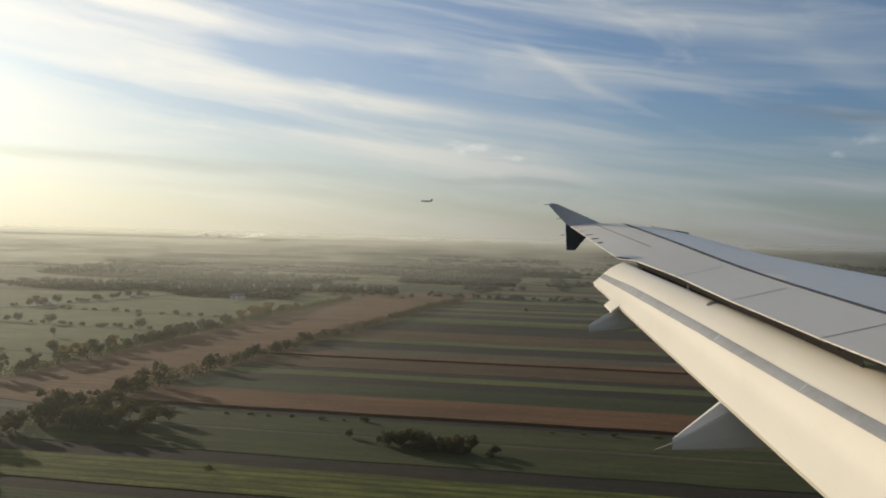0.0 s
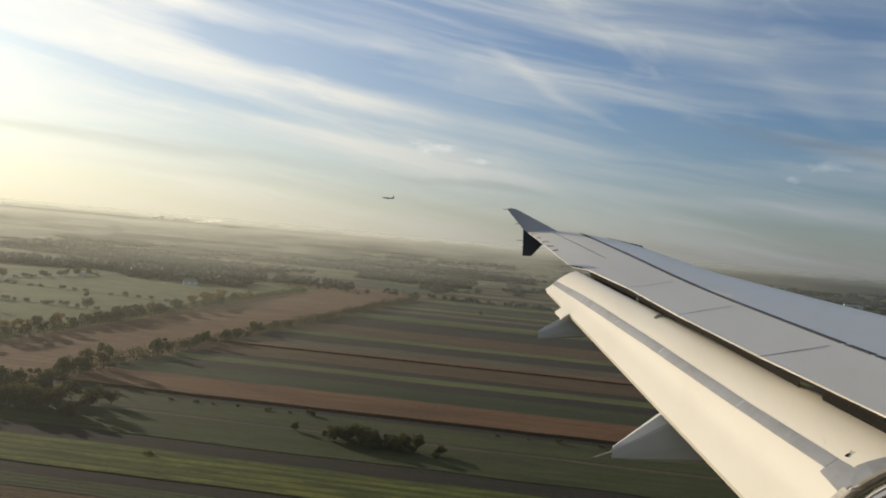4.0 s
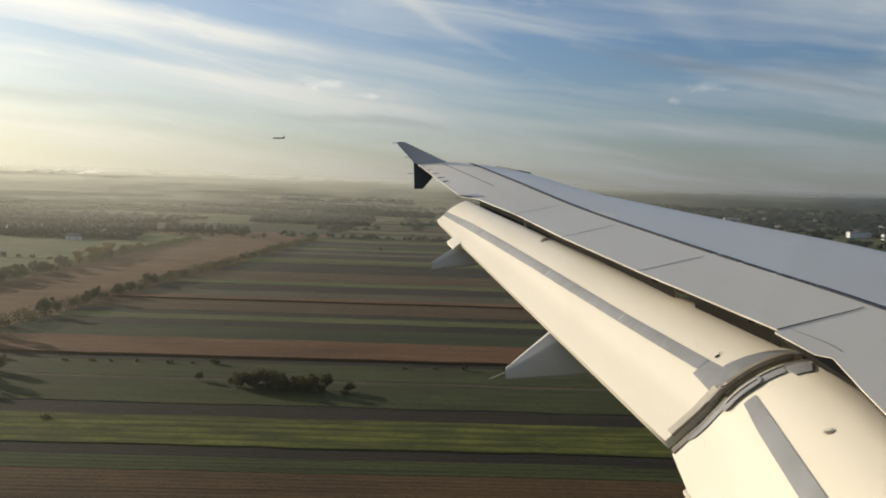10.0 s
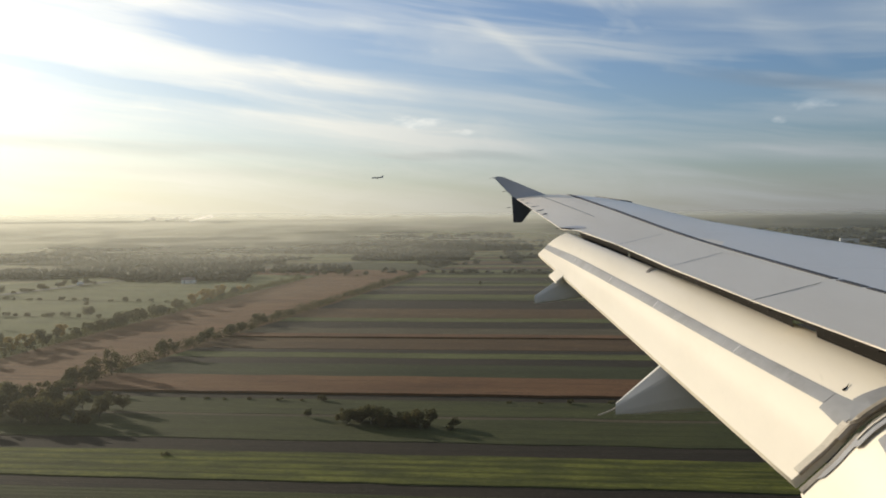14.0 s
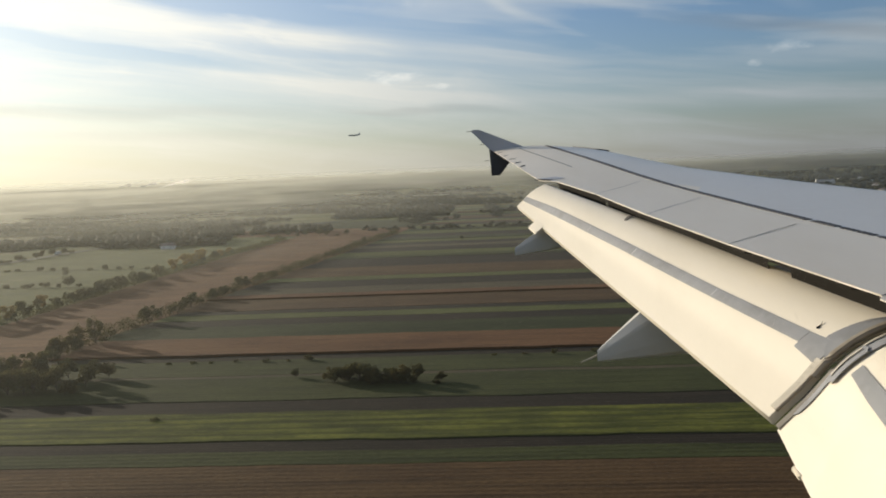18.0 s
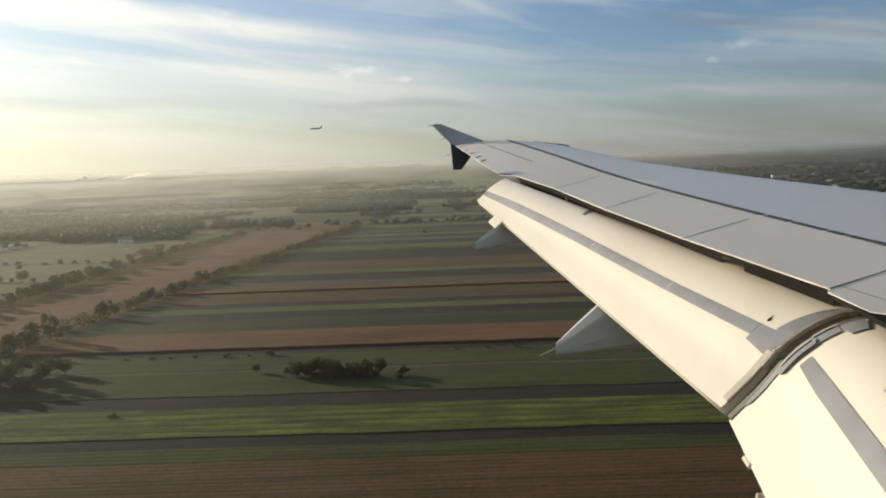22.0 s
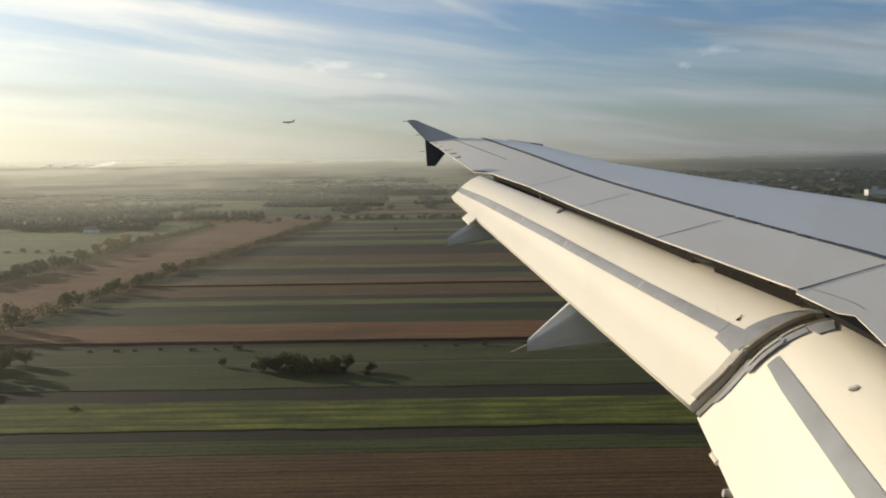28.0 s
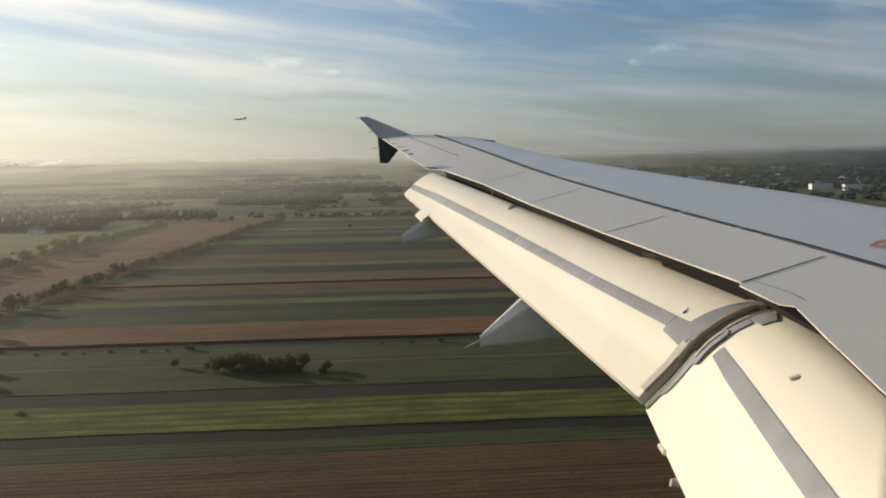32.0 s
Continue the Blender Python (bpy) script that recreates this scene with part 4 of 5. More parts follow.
thing("road", strip_along([(-850, 470), (-730, 600), (-646, 690), (-642, 780), (-638, 905), (-590, 1100), (-390, 1500)], 9, 0, 0.55), ASPHALT, "grey asphalt country road", "road", kind="structure")
CANAL = [(322, 90), (340, 190), (362, 300), (388, 410), (425, 490), (500, 540), (640, 560)]
def beside(points, way):
    """The line of points shifted sideways, to its right where way is positive."""
    out = []
    for i, p in enumerate(points):
        a, b = points[max(i - 1, 0)], points[min(i + 1, len(points) - 1)]
        d = Vector((b[0] - a[0], b[1] - a[1])).normalized()
        out.append((p[0] + d.y * way, p[1] - d.x * way))
    return out


thing("road", strip_along(beside(CANAL, -13), 6, 0, 0.45), DIRT, "pale gravel road along a canal", "road", kind="structure")
thing("water", strip_along(CANAL, 15, 0, 0.25), WATER, "still dark canal water", "water", kind="structure")
thing("bank", strip_along(beside(CANAL, 9), 3, 0, 0.9), TAN, "sunlit grassy canal bank", "bank", kind="structure")
thing("path", strip_along(beside(CANAL, 17), 4.5, 0, 0.42), DIRT, "pale path beside the canal", "path", kind="structure")
thing("path", strip_along([(230, 130), (231, 300), (233, 560)], 3.5, 0, 0.4), DIRT, "worn track at the ends of the strips", "path", kind="structure")
# ---- trees ----


def leaf_clumps(blobs, count, size, rng):
    """Many small leaf clusters spread over and inside overlapping blobs of (centre, radii)."""
    verts, faces = [], []
    for k in range(count):
        c, rad = blobs[rng.randrange(len(blobs))]
        d = Vector((rng.gauss(0, 1), rng.gauss(0, 1), rng.gauss(0, 1))).normalized()
        q = rng.random() ** 0.35
        p = Vector((c[0] + d.x * rad[0] * q, c[1] + d.y * rad[1] * q, c[2] + d.z * rad[2] * q))
        s = size * (0.6 + 0.8 * rng.random())
        u = Vector((rng.gauss(0, 1), rng.gauss(0, 1), rng.gauss(0, 1))).normalized()
        w = u.orthogonal().normalized()
        h = u.cross(w)
        i = len(verts)
        verts += [p + w * s, p + h * s * 0.8 + u * s * 0.3, p - w * s, p - h * s * 0.8 + u * s * 0.3]
        faces += [(i, i + 1, i + 2), (i, i + 2, i + 3)]
    me = bpy.data.meshes.new("crown")
    me.from_pydata([tuple(v) for v in verts], [], faces)
    return me


def make_tree(name, label, height, spread, leaf, seed, trunk=0.35, count=700, bare=0.0):
    rng = random.Random(seed)
    ob = tagged(new(name), label, "tree" if trunk > 0.15 else "bush", "trees of the plain")
    base = height * trunk
    bm = rod([(0, 0, -0.3), (0.05, 0, base * 0.5), (0.1 * rng.uniform(-1, 1), 0.1, base), (0.2 * rng.uniform(-1, 1), 0.2, height * 0.75)], max(0.12, height * 0.025), 6, 0.35)
    part("trunk", bm, BARK, ob)
    for k in range(4):
        a = rng.uniform(0, 6.28)
        part("limb", rod([(0.05, 0.05, base * (0.8 + 0.2 * k)), (spread * 0.3 * math.cos(a), spread * 0.3 * math.sin(a), base + height * (0.12 + 0.08 * k)),
                          (spread * 0.42 * math.cos(a), spread * 0.42 * math.sin(a), base + height * (0.22 + 0.1 * k))], height * 0.012, 4, 0.3), BARK, ob)
    blobs = []
    for k in range(9):
        a, r = rng.uniform(0, 6.28), spread * 0.5 * rng.random() ** 0.6
        zc = base + (height - base) * rng.uniform(0.22, 0.80)
        q = spread * rng.uniform(0.16, 0.30)
        blobs.append(((r * math.cos(a), r * math.sin(a), zc), (q, q, q * rng.uniform(0.7, 1.1))))
    blobs.append(((0, 0, base + (height - base) * 0.5), (spread * 0.33, spread * 0.33, (height - base) * 0.45)))
    me = leaf_clumps(blobs, int(count * 1.5), spread * 0.045, rng)
    me.materials.append(leaf)
    crown = new("crown", me)
    crown.parent = ob
    return ob


SEEDS = {
    "oak": make_tree("tree", "dark green broadleaf tree in a hedgerow", 11, 9, LEAF, 1, 0.16, 900),
    "oak_b": make_tree("tree", "dark green broadleaf tree in a hedgerow", 9, 8, LEAF_DARK, 2, 0.14, 800),
    "tall": make_tree("tree", "tall slim green tree in a hedgerow", 14, 6, LEAF, 3, 0.18, 800),
    "gold": make_tree("tree", "yellowing autumn tree in a hedgerow", 13, 8, LEAF_GOLD, 4, 0.2, 800),
    "lone": make_tree("tree", "round-headed tree on a bare trunk", 8, 6, LEAF_DARK, 5, 0.38, 700),
    "bush": make_tree("bush", "low dark green bush", 4.5, 6, LEAF_DARK, 6, 0.05, 500),
    "scrub": make_tree("bush", "low rough olive bush", 3.2, 5, LEAF, 7, 0.05, 420),
}
USED = set()
spread_rng = random.Random(11)


def plant(kind, x, y, scale=1.0):
    turn = pose(x, y, 0, 0, 0, spread_rng.uniform(0, 360)) @ Matrix.Diagonal((scale * spread_rng.uniform(0.85, 1.2), scale * spread_rng.uniform(0.85, 1.2), scale * spread_rng.uniform(0.85, 1.15), 1))
    if kind not in USED:
        USED.add(kind)
        SEEDS[kind].matrix_basis = turn
        return SEEDS[kind]
    made = copy_thing(SEEDS[kind], Matrix.Identity(4))
    made.matrix_basis = turn
    return made


def hedge_mass(points, width, height, label, leaf, seed):
    """A continuous hedge of many leaf clusters along a line, uneven in height and with gaps."""
    rng = random.Random(seed)
    blobs = []
    for a, b in zip(points, points[1:]):
        length = math.hypot(b[0] - a[0], b[1] - a[1])
        for k in range(int(length / 1.3)):
            f = (k + rng.random()) / (length / 1.3)
            x, y = a[0] + (b[0] - a[0]) * f, a[1] + (b[1] - a[1]) * f
            tall = height * (0.55 + 0.9 * max(0.0, 0.5 + noise.noise((x * 0.05, y * 0.05, seed))))
            if noise.noise((x * 0.03, y * 0.03, seed + 7)) > -0.42:
                w = width * rng.uniform(0.35, 0.7)
                blobs.append(((x + rng.uniform(-1, 1) * width * 0.4, y + rng.uniform(-1, 1) * width * 0.4, tall * 0.42), (w, w, tall * 0.5)))
    me = leaf_clumps(blobs, len(blobs) * 34, 0.42, rng)
    me.materials.append(leaf)
    return tagged(new("hedgerow", me), label, "hedge", kind="stuff")


def hedge(points, step, kinds, jitter=2.5, scale=(0.7, 1.2)):
    """Trees and bushes along a line."""
    for a, b in zip(points, points[1:]):
        length = math.hypot(b[0] - a[0], b[1] - a[1])
        for k in range(max(1, int(length / step))):
            f = (k + spread_rng.random() * 0.6) / max(1, int(length / step))
            plant(spread_rng.choice(kinds), a[0] + (b[0] - a[0]) * f + spread_rng.uniform(-jitter, jitter), a[1] + (b[1] - a[1]) * f + spread_rng.uniform(-jitter, jitter), spread_rng.uniform(*scale))


WEST_HEDGE = [(-342, 170), (-343, 330), (-355, 460), (-371, 630), (-390, 815), (-405, 1000)]
STRIP_HEDGE = [(-238, 150), (-246, 260), (-254, 366), (-258, 430), (-260, 600), (-266, 1060)]
hedge_mass(WEST_HEDGE, 7.0, 6.5, "long olive hedge beside a meadow", LEAF, 31)
hedge(WEST_HEDGE[:3], 11, ["oak", "tall", "bush", "gold", "oak_b"], 3.0, (0.7, 1.2))
hedge(WEST_HEDGE[2:4], 10, ["oak", "oak_b", "gold", "tall"], 3.0, (0.7, 1.15))
hedge(WEST_HEDGE[3:5], 22, ["oak_b", "bush", "gold"], 2.5, (0.7, 1.1))
for x, y in ((-383, 700), (-386, 712), (-382, 724), (-389, 738)):
    plant("gold", x, y, spread_rng.uniform(1.0, 1.25))
hedge_mass(STRIP_HEDGE, 8.5, 7.5, "long dense dark green hedge along the strips", LEAF_DARK, 32)
hedge(STRIP_HEDGE[:3], 6.5, ["oak_b", "oak", "bush", "tall"], 4.0, (0.7, 1.15))
hedge(STRIP_HEDGE[2:5], 13, ["oak_b", "bush", "oak"], 2.5, (0.6, 0.95))
hedge(STRIP_HEDGE[4:], 34, ["oak_b", "bush"], 1.5, (0.5, 0.9))
for k in range(22):                                  # a wider thicket where the track meets the hedge
    plant(spread_rng.choice(["oak", "oak_b", "oak_b", "bush"]), spread_rng.uniform(-244, -196), spread_rng.uniform(268, 300), spread_rng.uniform(0.6, 1.0))
# the hedge at the far ends of the strips, and the avenue along the canal
hedge_mass([(238, 150), (240, 300), (242, 560)], 4.0, 4.0, "low rough hedge at the ends of the strips", LEAF, 33)
hedge([(238, 150), (242, 560)], 24, ["bush", "scrub", "oak_b"], 2.0, (0.6, 1.0))
for k in range(13):
    x, y = beside(CANAL[:4], -20)[min(k // 4, 2)]
    x1, y1 = beside(CANAL[:4], -20)[min(k // 4, 2) + 1]
    plant("lone", x + (x1 - x) * (k % 4) / 4, y + (y1 - y) * (k % 4) / 4, spread_rng.uniform(0.75, 1.2))
for k in range(16):
    plant(spread_rng.choice(["oak", "oak_b", "oak_b"]), spread_rng.uniform(410, 520), spread_rng.uniform(560, 590), spread_rng.uniform(0.9, 1.3))
for k in range(36):                                  # thicket on the bank between two strips
    x = spread_rng.gauss(-86, 12)
    plant(spread_rng.choice(["oak_b", "oak_b", "bush", "oak"]), x, spread_rng.uniform(289, 299), (1.0 - abs(x + 88) * 0.018) * spread_rng.uniform(0.45, 1.0) if abs(x + 88) < 34 else 0.3)
hedge([(-610, 572), (-390, 574)], 11, ["bush", "oak_b", "scrub", "bush"], 1.5, (0.6, 1.1))
hedge([(-550, 432), (-370, 434)], 17, ["bush", "oak_b", "scrub"], 1.5, (0.6, 1.0))
for x, y, s in ((-262, 885, 1.2), (-470, 640, 0.9), (-150, 902, 0.9), (-445, 505, 0.8)):
    plant("lone", x, y, s)
hedge([(-610, 692), (-390, 693)], 16, ["bush", "scrub"], 1.5, (0.6, 1.1))
hedge([(-190, 319), (-120, 328)], 9, ["scrub", "bush"], 1.0, (0.35, 0.6))
hedge([(-50, 337), (10, 345)], 13, ["scrub", "bush"], 1.0, (0.35, 0.6))
hedge([(-150, 240), (-130, 243)], 12, ["scrub"], 1.0, (0.4, 0.5))
hedge([(-330, 1046), (-620, 1060)], 14, ["oak_b", "bush", "scrub"], 4, (0.8, 1.3))
hedge([(-730, 590), (-642, 700), (-638, 890)], 14, ["oak", "oak_b", "bush"], 4, (0.8, 1.2))
hedge([(-750, 330), (-730, 640)], 9, ["oak", "tall", "oak_b"], 4, (0.9, 1.4))


def far_clumps(spots, seed):
    """Far trees as rough many-sided clumps, joined."""
    rng = np.random.default_rng(seed)
    gold = (1 + 5 ** 0.5) / 2
    ico = np.array([(-1, gold, 0), (1, gold, 0), (-1, -gold, 0), (1, -gold, 0), (0, -1, gold), (0, 1, gold), (0, -1, -gold), (0, 1, -gold), (gold, 0, -1), (gold, 0, 1), (-gold, 0, -1), (-gold, 0, 1)]) / 1.9
    tri = [(0, 11, 5), (0, 5, 1), (0, 1, 7), (0, 7, 10), (0, 10, 11), (1, 5, 9), (5, 11, 4), (11, 10, 2), (10, 7, 6), (7, 1, 8),
           (3, 9, 4), (3, 4, 2), (3, 2, 6), (3, 6, 8), (3, 8, 9), (4, 9, 5), (2, 4, 11), (6, 2, 10), (8, 6, 7), (9, 8, 1)]
    verts, faces = [], []
    for x, y, w, h in spots:
        z = rise(math.hypot(x, y))
        for k in range(6):
            jit = 1 + rng.uniform(-0.45, 0.45, (12, 1))
            p = ico * jit * np.array([w * 0.34, w * 0.34, h * 0.24]) * rng.uniform(0.55, 1.25) + np.array([x + rng.uniform(-0.6, 0.6) * w, y + rng.uniform(-0.6, 0.6) * w, z + h * (0.10 + 0.11 * k)])
            i = len(verts)
            verts.extend(map(tuple, p))
            faces.extend((a + i, b + i, c + i) for a, b, c in tri)
    me = bpy.data.meshes.new("far_woods")
    me.from_pydata(verts, [], faces)
    return me


far_rng = random.Random(5)
SPOTS = []


def far_line(x0, y0, x1, y1, step, w, h):
    n = max(1, int(math.hypot(x1 - x0, y1 - y0) / step))
    for k in range(n):
        if far_rng.random() < 0.88:
            f = k / n
            SPOTS.append((x0 + (x1 - x0) * f + far_rng.uniform(-w, w) * 0.4, y0 + (y1 - y0) * f + far_rng.uniform(-w, w) * 0.4, w * far_rng.uniform(0.7, 1.3), h * far_rng.uniform(0.6, 1.25)))


def far_wood(x, y, rx, ry, count, w=12, h=13):
    for k in range(count):
        a, r = far_rng.uniform(0, 6.28), far_rng.random() ** 0.5
        SPOTS.append((x + rx * r * math.cos(a), y + ry * r * math.sin(a), w * far_rng.uniform(0.7, 1.3), h * far_rng.uniform(0.7, 1.25)))


far_wood(-560, 945, 90, 24, 70)
far_wood(-820, 960, 90, 30, 70)
far_wood(-520, 1120, 150, 20, 60)
far_wood(120, 1750, 260, 40, 140, 16, 16)
far_wood(-700, 2150, 330, 60, 260, 15, 12)
far_wood(-380, 1450, 120, 30, 110, 12, 10)
far_wood(-760, 1250, 160, 40, 160, 12, 10)
far_wood(-640, 1010, 150, 32, 260, 13, 13)
far_wood(-930, 1270, 210, 40, 240, 14, 13)
far_wood(-410, 1640, 130, 26, 130, 14, 12)
far_wood(-720, 1720, 280, 34, 260, 15, 13)
far_wood(-1050, 1650, 160, 40, 150, 15, 13)
far_wood(-330, 1900, 150, 28, 180, 15, 17)
for k in range(70):
    r, a = far_rng.uniform(1150, 4300), radians(far_rng.uniform(-62, 48))
    x, y = r * math.sin(a), r * math.cos(a)
    length = far_rng.uniform(80, 420) * (0.7 + r / 3000)
    b = radians(far_rng.choice([7, 7, 7, 95, 60]) + far_rng.uniform(-8, 8))
    far_line(x, y, x + length * math.cos(b), y + length * math.sin(b), 10 + r / 400, 10 + r / 400, 7 + r / 700)
for k in range(16):
    r, a = far_rng.uniform(1500, 4200), radians(far_rng.uniform(-60, 45))
    far_wood(r * math.sin(a), r * math.cos(a), far_rng.uniform(80, 260), far_rng.uniform(30, 70), 90, 16, 10)
# wooded rim with a town beyond the wing
for k in range(760):
    a = radians(far_rng.uniform(6, 48))
    r = far_rng.uniform(2400, 4250)
    SPOTS.append((r * math.sin(a), r * math.cos(a), 22 * far_rng.uniform(0.7, 1.4), 17 * far_rng.uniform(0.7, 1.3)))
# bands of wood across the plain, one behind another, broken by open fields
for band, (d0, deep, tall, first, last) in enumerate(((1900, 60, 17, -16, -10), (2250, 130, 14, -36, -5), (2750, 160, 15, -48, 4), (3300, 180, 17, -52, 6), (3900, 200, 20, -55, 8))):
    for k in range(int((last - first) * 11)):
        a = far_rng.uniform(first, last)
        if noise.noise((a * 0.22, band * 7.3, 2.0)) > -0.05:
            r = d0 + deep * noise.noise((a * 0.3, band * 3.1, 9.0)) + far_rng.uniform(-0.3, 0.3) * deep
            SPOTS.append((r * math.sin(radians(a)), r * math.cos(radians(a)), 20 * far_rng.uniform(0.7, 1.4), tall * far_rng.uniform(0.7, 1.25)))
for k in range(330):                                   # copses round the near side of the town
    a, r = far_rng.uniform(10, 40), far_rng.uniform(1250, 1950)
    if noise.noise((a * 0.5, r * 0.004, 6.0)) > -0.08:
        SPOTS.append((r * math.sin(radians(a)), r * math.cos(radians(a)), 15 * far_rng.uniform(0.7, 1.4), 11 * far_rng.uniform(0.7, 1.25)))
SPOTS = [s for s in SPOTS if math.hypot(s[0], s[1]) < 4300]
for k in range(1500):                                  # an uneven skyline of far trees
    a = far_rng.uniform(-62, 48)
    if noise.noise((a * 0.35, 4.4, 2.0)) > -0.25:
        r = far_rng.uniform(4350, 4700)
        SPOTS.append((r * math.sin(radians(a)), r * math.cos(radians(a)), 34 * far_rng.uniform(0.7, 1.4), (10 + 12 * max(0.0, 0.4 + noise.noise((a * 0.8, 1.0, 5.0)))) * far_rng.uniform(0.7, 1.2)))
for k in range(520):
    a = radians(far_rng.uniform(6, 44))
    r = far_rng.uniform(1900, 3000)
    SPOTS.append((r * math.sin(a), r * math.cos(a), 24 * far_rng.uniform(0.7, 1.4), 10 * far_rng.uniform(0.7, 1.3)))
woods = new("far_woods", far_clumps(SPOTS, 3))
woods.data.materials.append(LEAF_FAR)
tagged(woods, "hazy dark hedgerows and woods across the plain", "woods", kind="stuff")

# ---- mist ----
# added veil rings that carry the distance haze in their opacity
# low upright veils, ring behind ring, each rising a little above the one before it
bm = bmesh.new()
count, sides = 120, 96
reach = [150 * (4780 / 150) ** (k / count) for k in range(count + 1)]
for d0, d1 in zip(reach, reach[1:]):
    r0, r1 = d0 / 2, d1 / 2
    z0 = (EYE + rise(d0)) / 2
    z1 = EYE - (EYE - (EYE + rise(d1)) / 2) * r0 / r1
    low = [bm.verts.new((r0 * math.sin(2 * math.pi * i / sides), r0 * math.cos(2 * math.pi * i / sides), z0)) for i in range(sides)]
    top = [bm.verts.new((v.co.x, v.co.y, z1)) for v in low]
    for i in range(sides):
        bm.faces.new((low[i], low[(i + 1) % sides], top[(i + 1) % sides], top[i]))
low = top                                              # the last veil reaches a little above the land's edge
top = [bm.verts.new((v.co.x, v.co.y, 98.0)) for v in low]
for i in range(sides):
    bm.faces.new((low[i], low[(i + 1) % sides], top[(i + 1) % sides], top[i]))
thing("backdrop_mist", bm, mist("mist", (0.47, 0.48, 0.435)), "thin morning mist veils, haze painted in by distance", "mist", kind="structure").data.polygons.foreach_set("use_smooth", [True] * (96 * 121))

# ---- distant airliner, steam, town, vehicles ----


def spot(az, dist, height=0.0):
    """A place on the land, or above it, in a compass direction from the window."""
    return Vector((dist * math.sin(radians(az)), dist * math.cos(radians(az)), rise(dist) + height))


GREY_HULL = painted("airliner_grey", (0.30, 0.31, 0.33), 0.4, 0.1)
STEAM = mist("steam", (0.74, 0.74, 0.74), 0.32)
WHITEWASH = painted("white_render", (0.72, 0.71, 0.68), 0.8, 0.12, 0.0, 0.2)
ROOF = painted("dull_roof", (0.16, 0.13, 0.12), 0.85, 0.3, 0.0, 0.3)
PANE = painted("dark_window_glass", (0.04, 0.05, 0.06), 0.15, 0.1)
LORRY = painted("lorry_white", (0.70, 0.70, 0.70), 0.5, 0.1)
CAR = painted("car_dark_paint", (0.05, 0.06, 0.09), 0.3, 0.1)
TYRE = painted("tyre", (0.02, 0.02, 0.02), 0.9, 0.1)


def airliner():
    ob = tagged(new("airliner"), "far grey passenger jet in level flight", "airliner")
    part("fuselage", rod([(-18, 0, 1.2), (-14, 0, 0.5), (-8, 0, 0), (10, 0, 0), (15, 0, -0.1), (17.5, 0, -0.6), (18.3, 0, -1.0)], 2.0, 10, 0.75), GREY_HULL, ob)
    for side in (-1, 1):
        part("wing", loft([[(3.5, side * 1.5, -0.8), (-3.0, side * 1.5, -0.9)], [(-3.0, side * 17, 0.6), (-4.8, side * 17, 0.6)]], 0.35), GREY_HULL, ob)
        part("tailplane", loft([[(-14.5, side * 0.5, 1.0), (-18.0, side * 0.5, 1.0)], [(-17.5, side * 6, 1.5), (-19.0, side * 6, 1.5)]], 0.2), GREY_HULL, ob)
        part("engine", rod([(4.5, side * 5.8, -2.0), (2, side * 5.8, -1.9), (-0.5, side * 5.8, -1.8)], 1.05, 10, 0.7), GREY_HULL, ob)
    part("fin", plate([(-12.5, 1.6), (-17.0, 7.2), (-19.2, 7.2), (-18.2, 1.2)], -0.15, 0.15), GREY_HULL, ob)
    return ob


jet = airliner()
jet.matrix_basis = pose(*(Vector((math.sin(radians(-16.8)), math.cos(radians(-16.8)), math.tan(radians(2.85)))) * 2500 + Vector((0, 0, EYE))), 0, 0, 178)


def plume(base, count, reach, lift, size, seed):
    """A drifting plume of steam: thin ragged puffs, one behind another, that grow downwind."""
    rng = random.Random(seed)
    out = Vector((base.x, base.y, 0)).normalized()
    side = Vector((out.y, -out.x, 0))
    bm = bmesh.new()
    for k in range(count):
        f = k / count
        c = base + side * (reach * f + rng.uniform(-1, 1) * size * 0.5) + out * k * 0.8 + Vector((0, 0, lift * f ** 0.6 + rng.uniform(-1, 1) * size * 0.3))
        q = size * (0.4 + 0.8 * f) * rng.uniform(0.6, 1.1)
        hub = bm.verts.new(c - out * q * 0.15)
        rim = [bm.verts.new(c + (side * math.cos(a * 0.4488) * 1.5 + Vector((0, 0, 1)) * math.sin(a * 0.4488)) * q * rng.uniform(0.65, 1.15)) for a in range(14)]
        for a in range(14):
            bm.faces.new((hub, rim[a], rim[(a + 1) % 14]))
    return bm


for az, dist, count, reach, lift, size, seed in ((-30.0, 3600, 26, -70, 16, 5, 1), (-31.6, 3700, 20, -50, 13, 4.5, 2), (-32.8, 3700, 14, -34, 12, 4, 3), (-16.0, 3800, 10, -24, 8, 3, 4)):
    base = spot(az, dist * 0.62, 0)
    base.z = EYE - 10
    thing("steam_plume", plume(base, count, -reach, lift, size, seed), STEAM, "white steam drifting from a far chimney", "steam", "steam plumes")


def block(width, depth, height, storeys, bays):
    """A plain flat-roofed building with rows of windows."""
    ob = tagged(new("building"), "white flat-roofed building among trees", "building", "buildings of the town")
    part("wall", box((-width / 2, -depth / 2, -1), (width / 2, depth / 2, height), 0.1), WHITEWASH, ob)
    part("roof", box((-width / 2 - 0.3, -depth / 2 - 0.3, height), (width / 2 + 0.3, depth / 2 + 0.3, height + 0.6), 0.1), ROOF, ob)
    for s in range(storeys):
        z = height * (s + 0.35) / storeys
        for b in range(bays):
            x = -width / 2 + width * (b + 0.5) / bays
            part("window", box((x - width / bays * 0.3, -depth / 2 - 0.08, z), (x + width / bays * 0.3, -depth / 2 + 0.1, z + height / storeys * 0.45)), PANE, ob)
    return ob


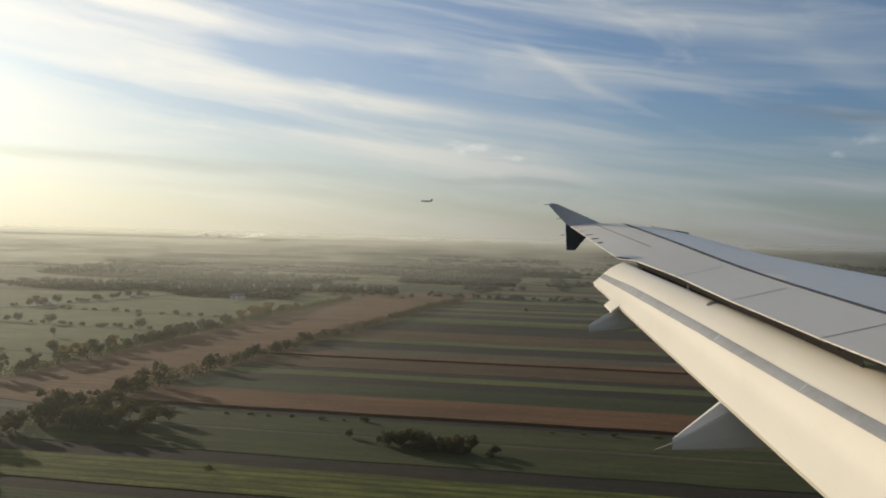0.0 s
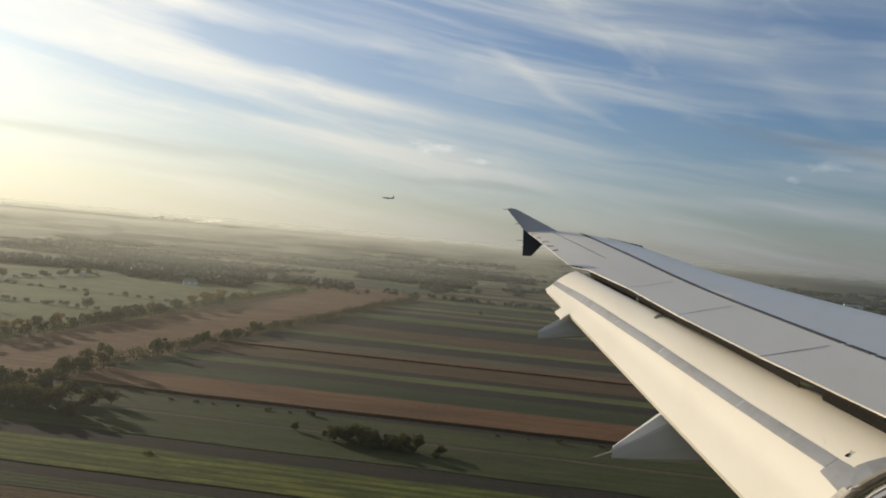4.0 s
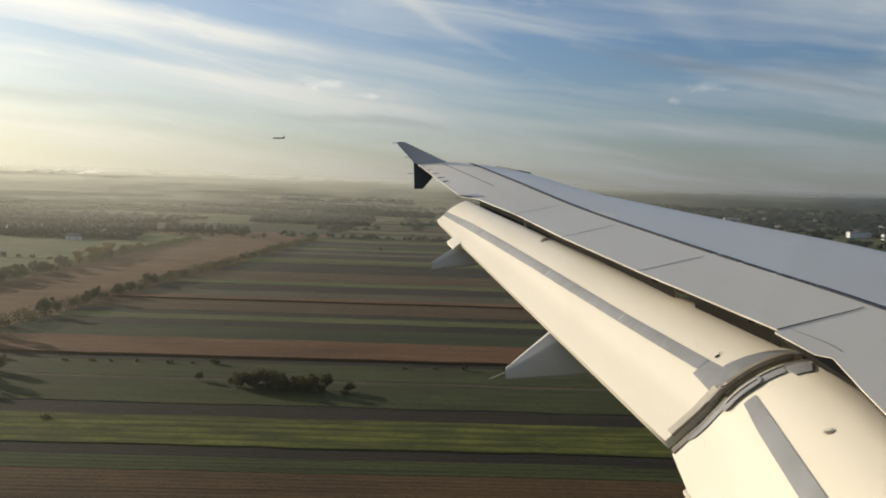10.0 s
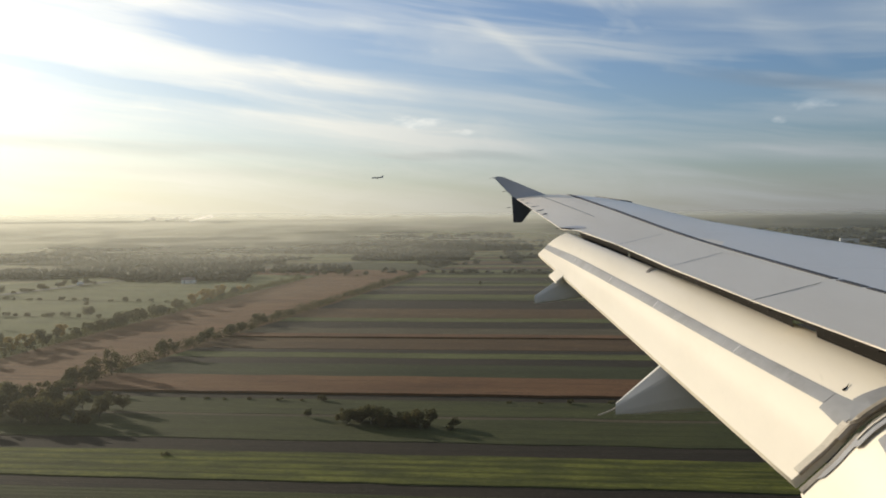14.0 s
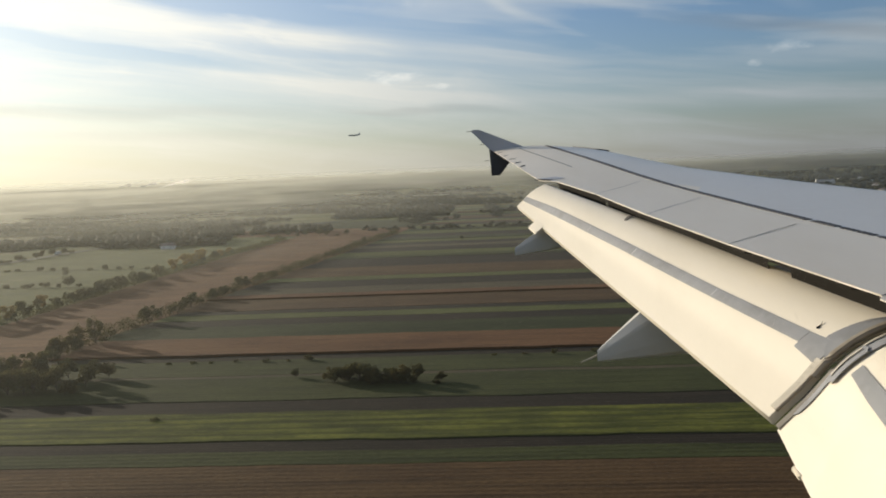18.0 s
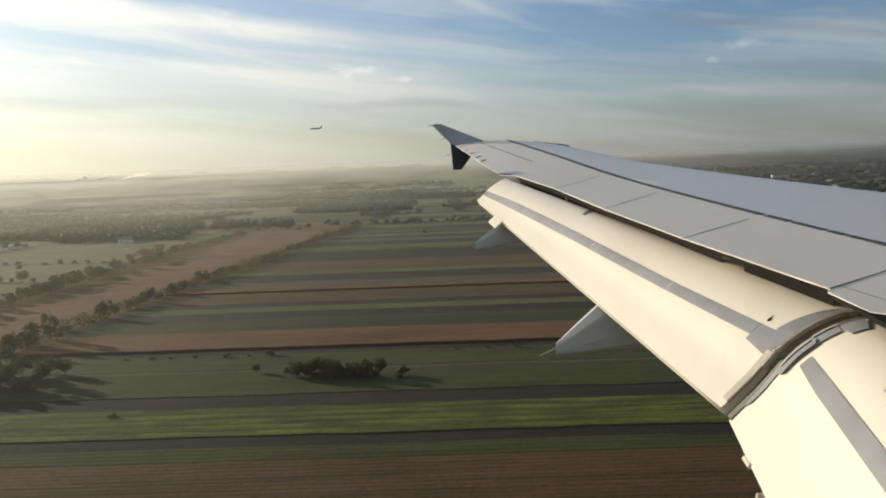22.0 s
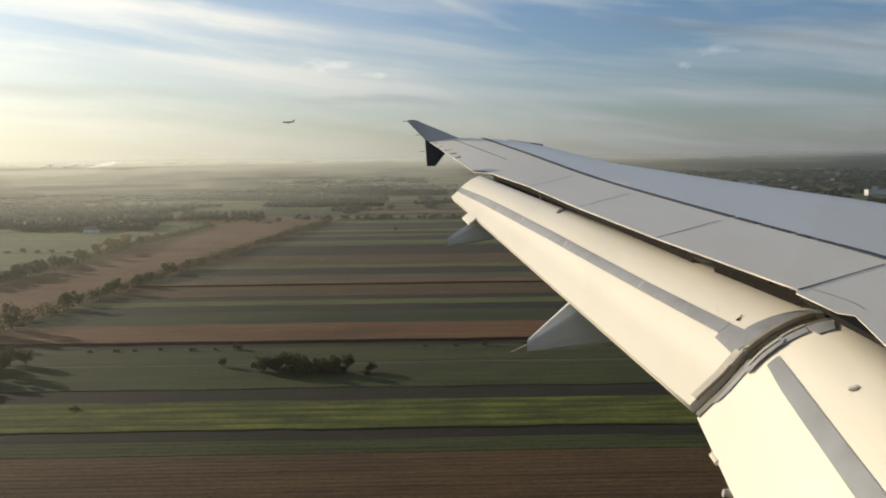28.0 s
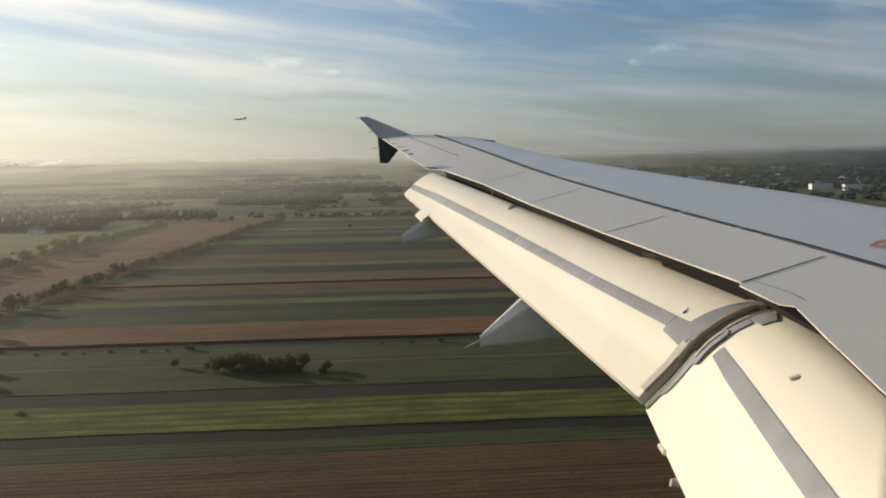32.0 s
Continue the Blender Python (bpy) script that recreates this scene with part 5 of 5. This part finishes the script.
def house(width, depth, height):
    ob = tagged(new("house"), "pale rendered house with a pitched roof", "house", "houses of the town")
    part("wall", box((-width / 2, -depth / 2, -1), (width / 2, depth / 2, height), 0.05), WHITEWASH, ob)
    bm = bmesh.new()
    a = [bm.verts.new(p) for p in ((-width / 2 - 0.4, -depth / 2 - 0.4, height), (width / 2 + 0.4, -depth / 2 - 0.4, height), (width / 2 + 0.4, depth / 2 + 0.4, height), (-width / 2 - 0.4, depth / 2 + 0.4, height), (-width / 2, 0, height + depth * 0.4), (width / 2, 0, height + depth * 0.4))]
    for f in ((0, 1, 5, 4), (2, 3, 4, 5), (1, 2, 5), (3, 0, 4), (3, 2, 1, 0)):
        bm.faces.new([a[i] for i in f])
    part("roof", bm, ROOF, ob)
    for x in (-0.25, 0.25):
        window = part("window", box((width * x - 0.7, -depth / 2 - 0.06, height * 0.35), (width * x + 0.7, -depth / 2 + 0.1, height * 0.7)), PANE, ob)
        part("sill", box((width * x - 0.85, -depth / 2 - 0.2, height * 0.35 - 0.12), (width * x + 0.85, -depth / 2 + 0.05, height * 0.35)), WHITEWASH, window)
    part("chimney", box((width * 0.22, -0.4, height + depth * 0.2), (width * 0.22 + 0.8, 0.4, height + depth * 0.4 + 0.9), 0.03), ROOF, ob)
    return ob


town_rng = random.Random(21)
first_block, first_house = block(46, 14, 12, 3, 9), house(12, 9, 5)
placed = 0
for k in range(46):
    az, dist = town_rng.uniform(11, 34), town_rng.uniform(1750, 2700)
    p = spot(az, dist)
    turn = pose(p.x, p.y, p.z, 0, 0, -az + town_rng.uniform(-35, 35))
    if k % 4 == 0:
        ob = first_block if placed == 0 else copy_thing(first_block, turn)
        placed += 1
    else:
        ob = first_house if k == 1 else copy_thing(first_house, turn)
    ob.matrix_basis = turn
barn = house(16, 9, 4)
tagged(barn, "small pale farm shed beside a wood", "shed", "farm sheds")
barn.matrix_basis = pose(-520, 905, 0, 0, 0, 15)
copy_thing(barn, pose(-322, 318, 0, 0, 0, 80) @ Matrix.Scale(0.35, 4))


def lorry():
    ob = tagged(new("lorry"), "white box lorry on the country road", "lorry", "vehicles on the road")
    part("box_body", box((-1.25, -6, 1.0), (1.25, 3.2, 3.9), 0.06), LORRY, ob)
    part("cab", box((-1.2, 3.5, 0.7), (1.2, 5.6, 3.2), 0.15), LORRY, ob)
    part("windscreen", box((-1.05, 5.58, 1.8), (1.05, 5.66, 2.8)), PANE, ob)
    for y in (-4.8, -3.6, 4.4):
        for x in (-1.15, 1.15):
            wheel = part("wheel", rod([(x - 0.14, y, 0.5), (x + 0.14, y, 0.5)], 0.5, 10), TYRE, ob)
            part("rim", rod([(x - 0.15, y, 0.5), (x + 0.15, y, 0.5)], 0.27, 10), STEEL, wheel)
    return ob


def car():
    ob = tagged(new("car"), "dark car on the country road", "car", "vehicles on the road")
    part("body", box((-0.9, -2.1, 0.35), (0.9, 2.1, 0.95), 0.12), CAR, ob)
    part("cabin", box((-0.75, -1.3, 0.9), (0.75, 0.9, 1.45), 0.18), PANE, ob)
    for y in (-1.3, 1.3):
        for x in (-0.85, 0.85):
            wheel = part("wheel", rod([(x - 0.1, y, 0.33), (x + 0.1, y, 0.33)], 0.33, 10), TYRE, ob)
            part("rim", rod([(x - 0.11, y, 0.33), (x + 0.11, y, 0.33)], 0.19, 10), STEEL, wheel)
    return ob


van = lorry()
van.matrix_basis = pose(-640, 860, 0.55, 0, 0, 3)
copy_thing(van, pose(-645, 720, 0.55, 0, 0, 2))
one = car()
one.matrix_basis = pose(-643, 800, 0.55, 0, 0, 2)
copy_thing(one, pose(-692, 642, 0.55, 0, 0, 45))
copy_thing(one, pose(-728, 603, 0.55, 0, 0, 45))
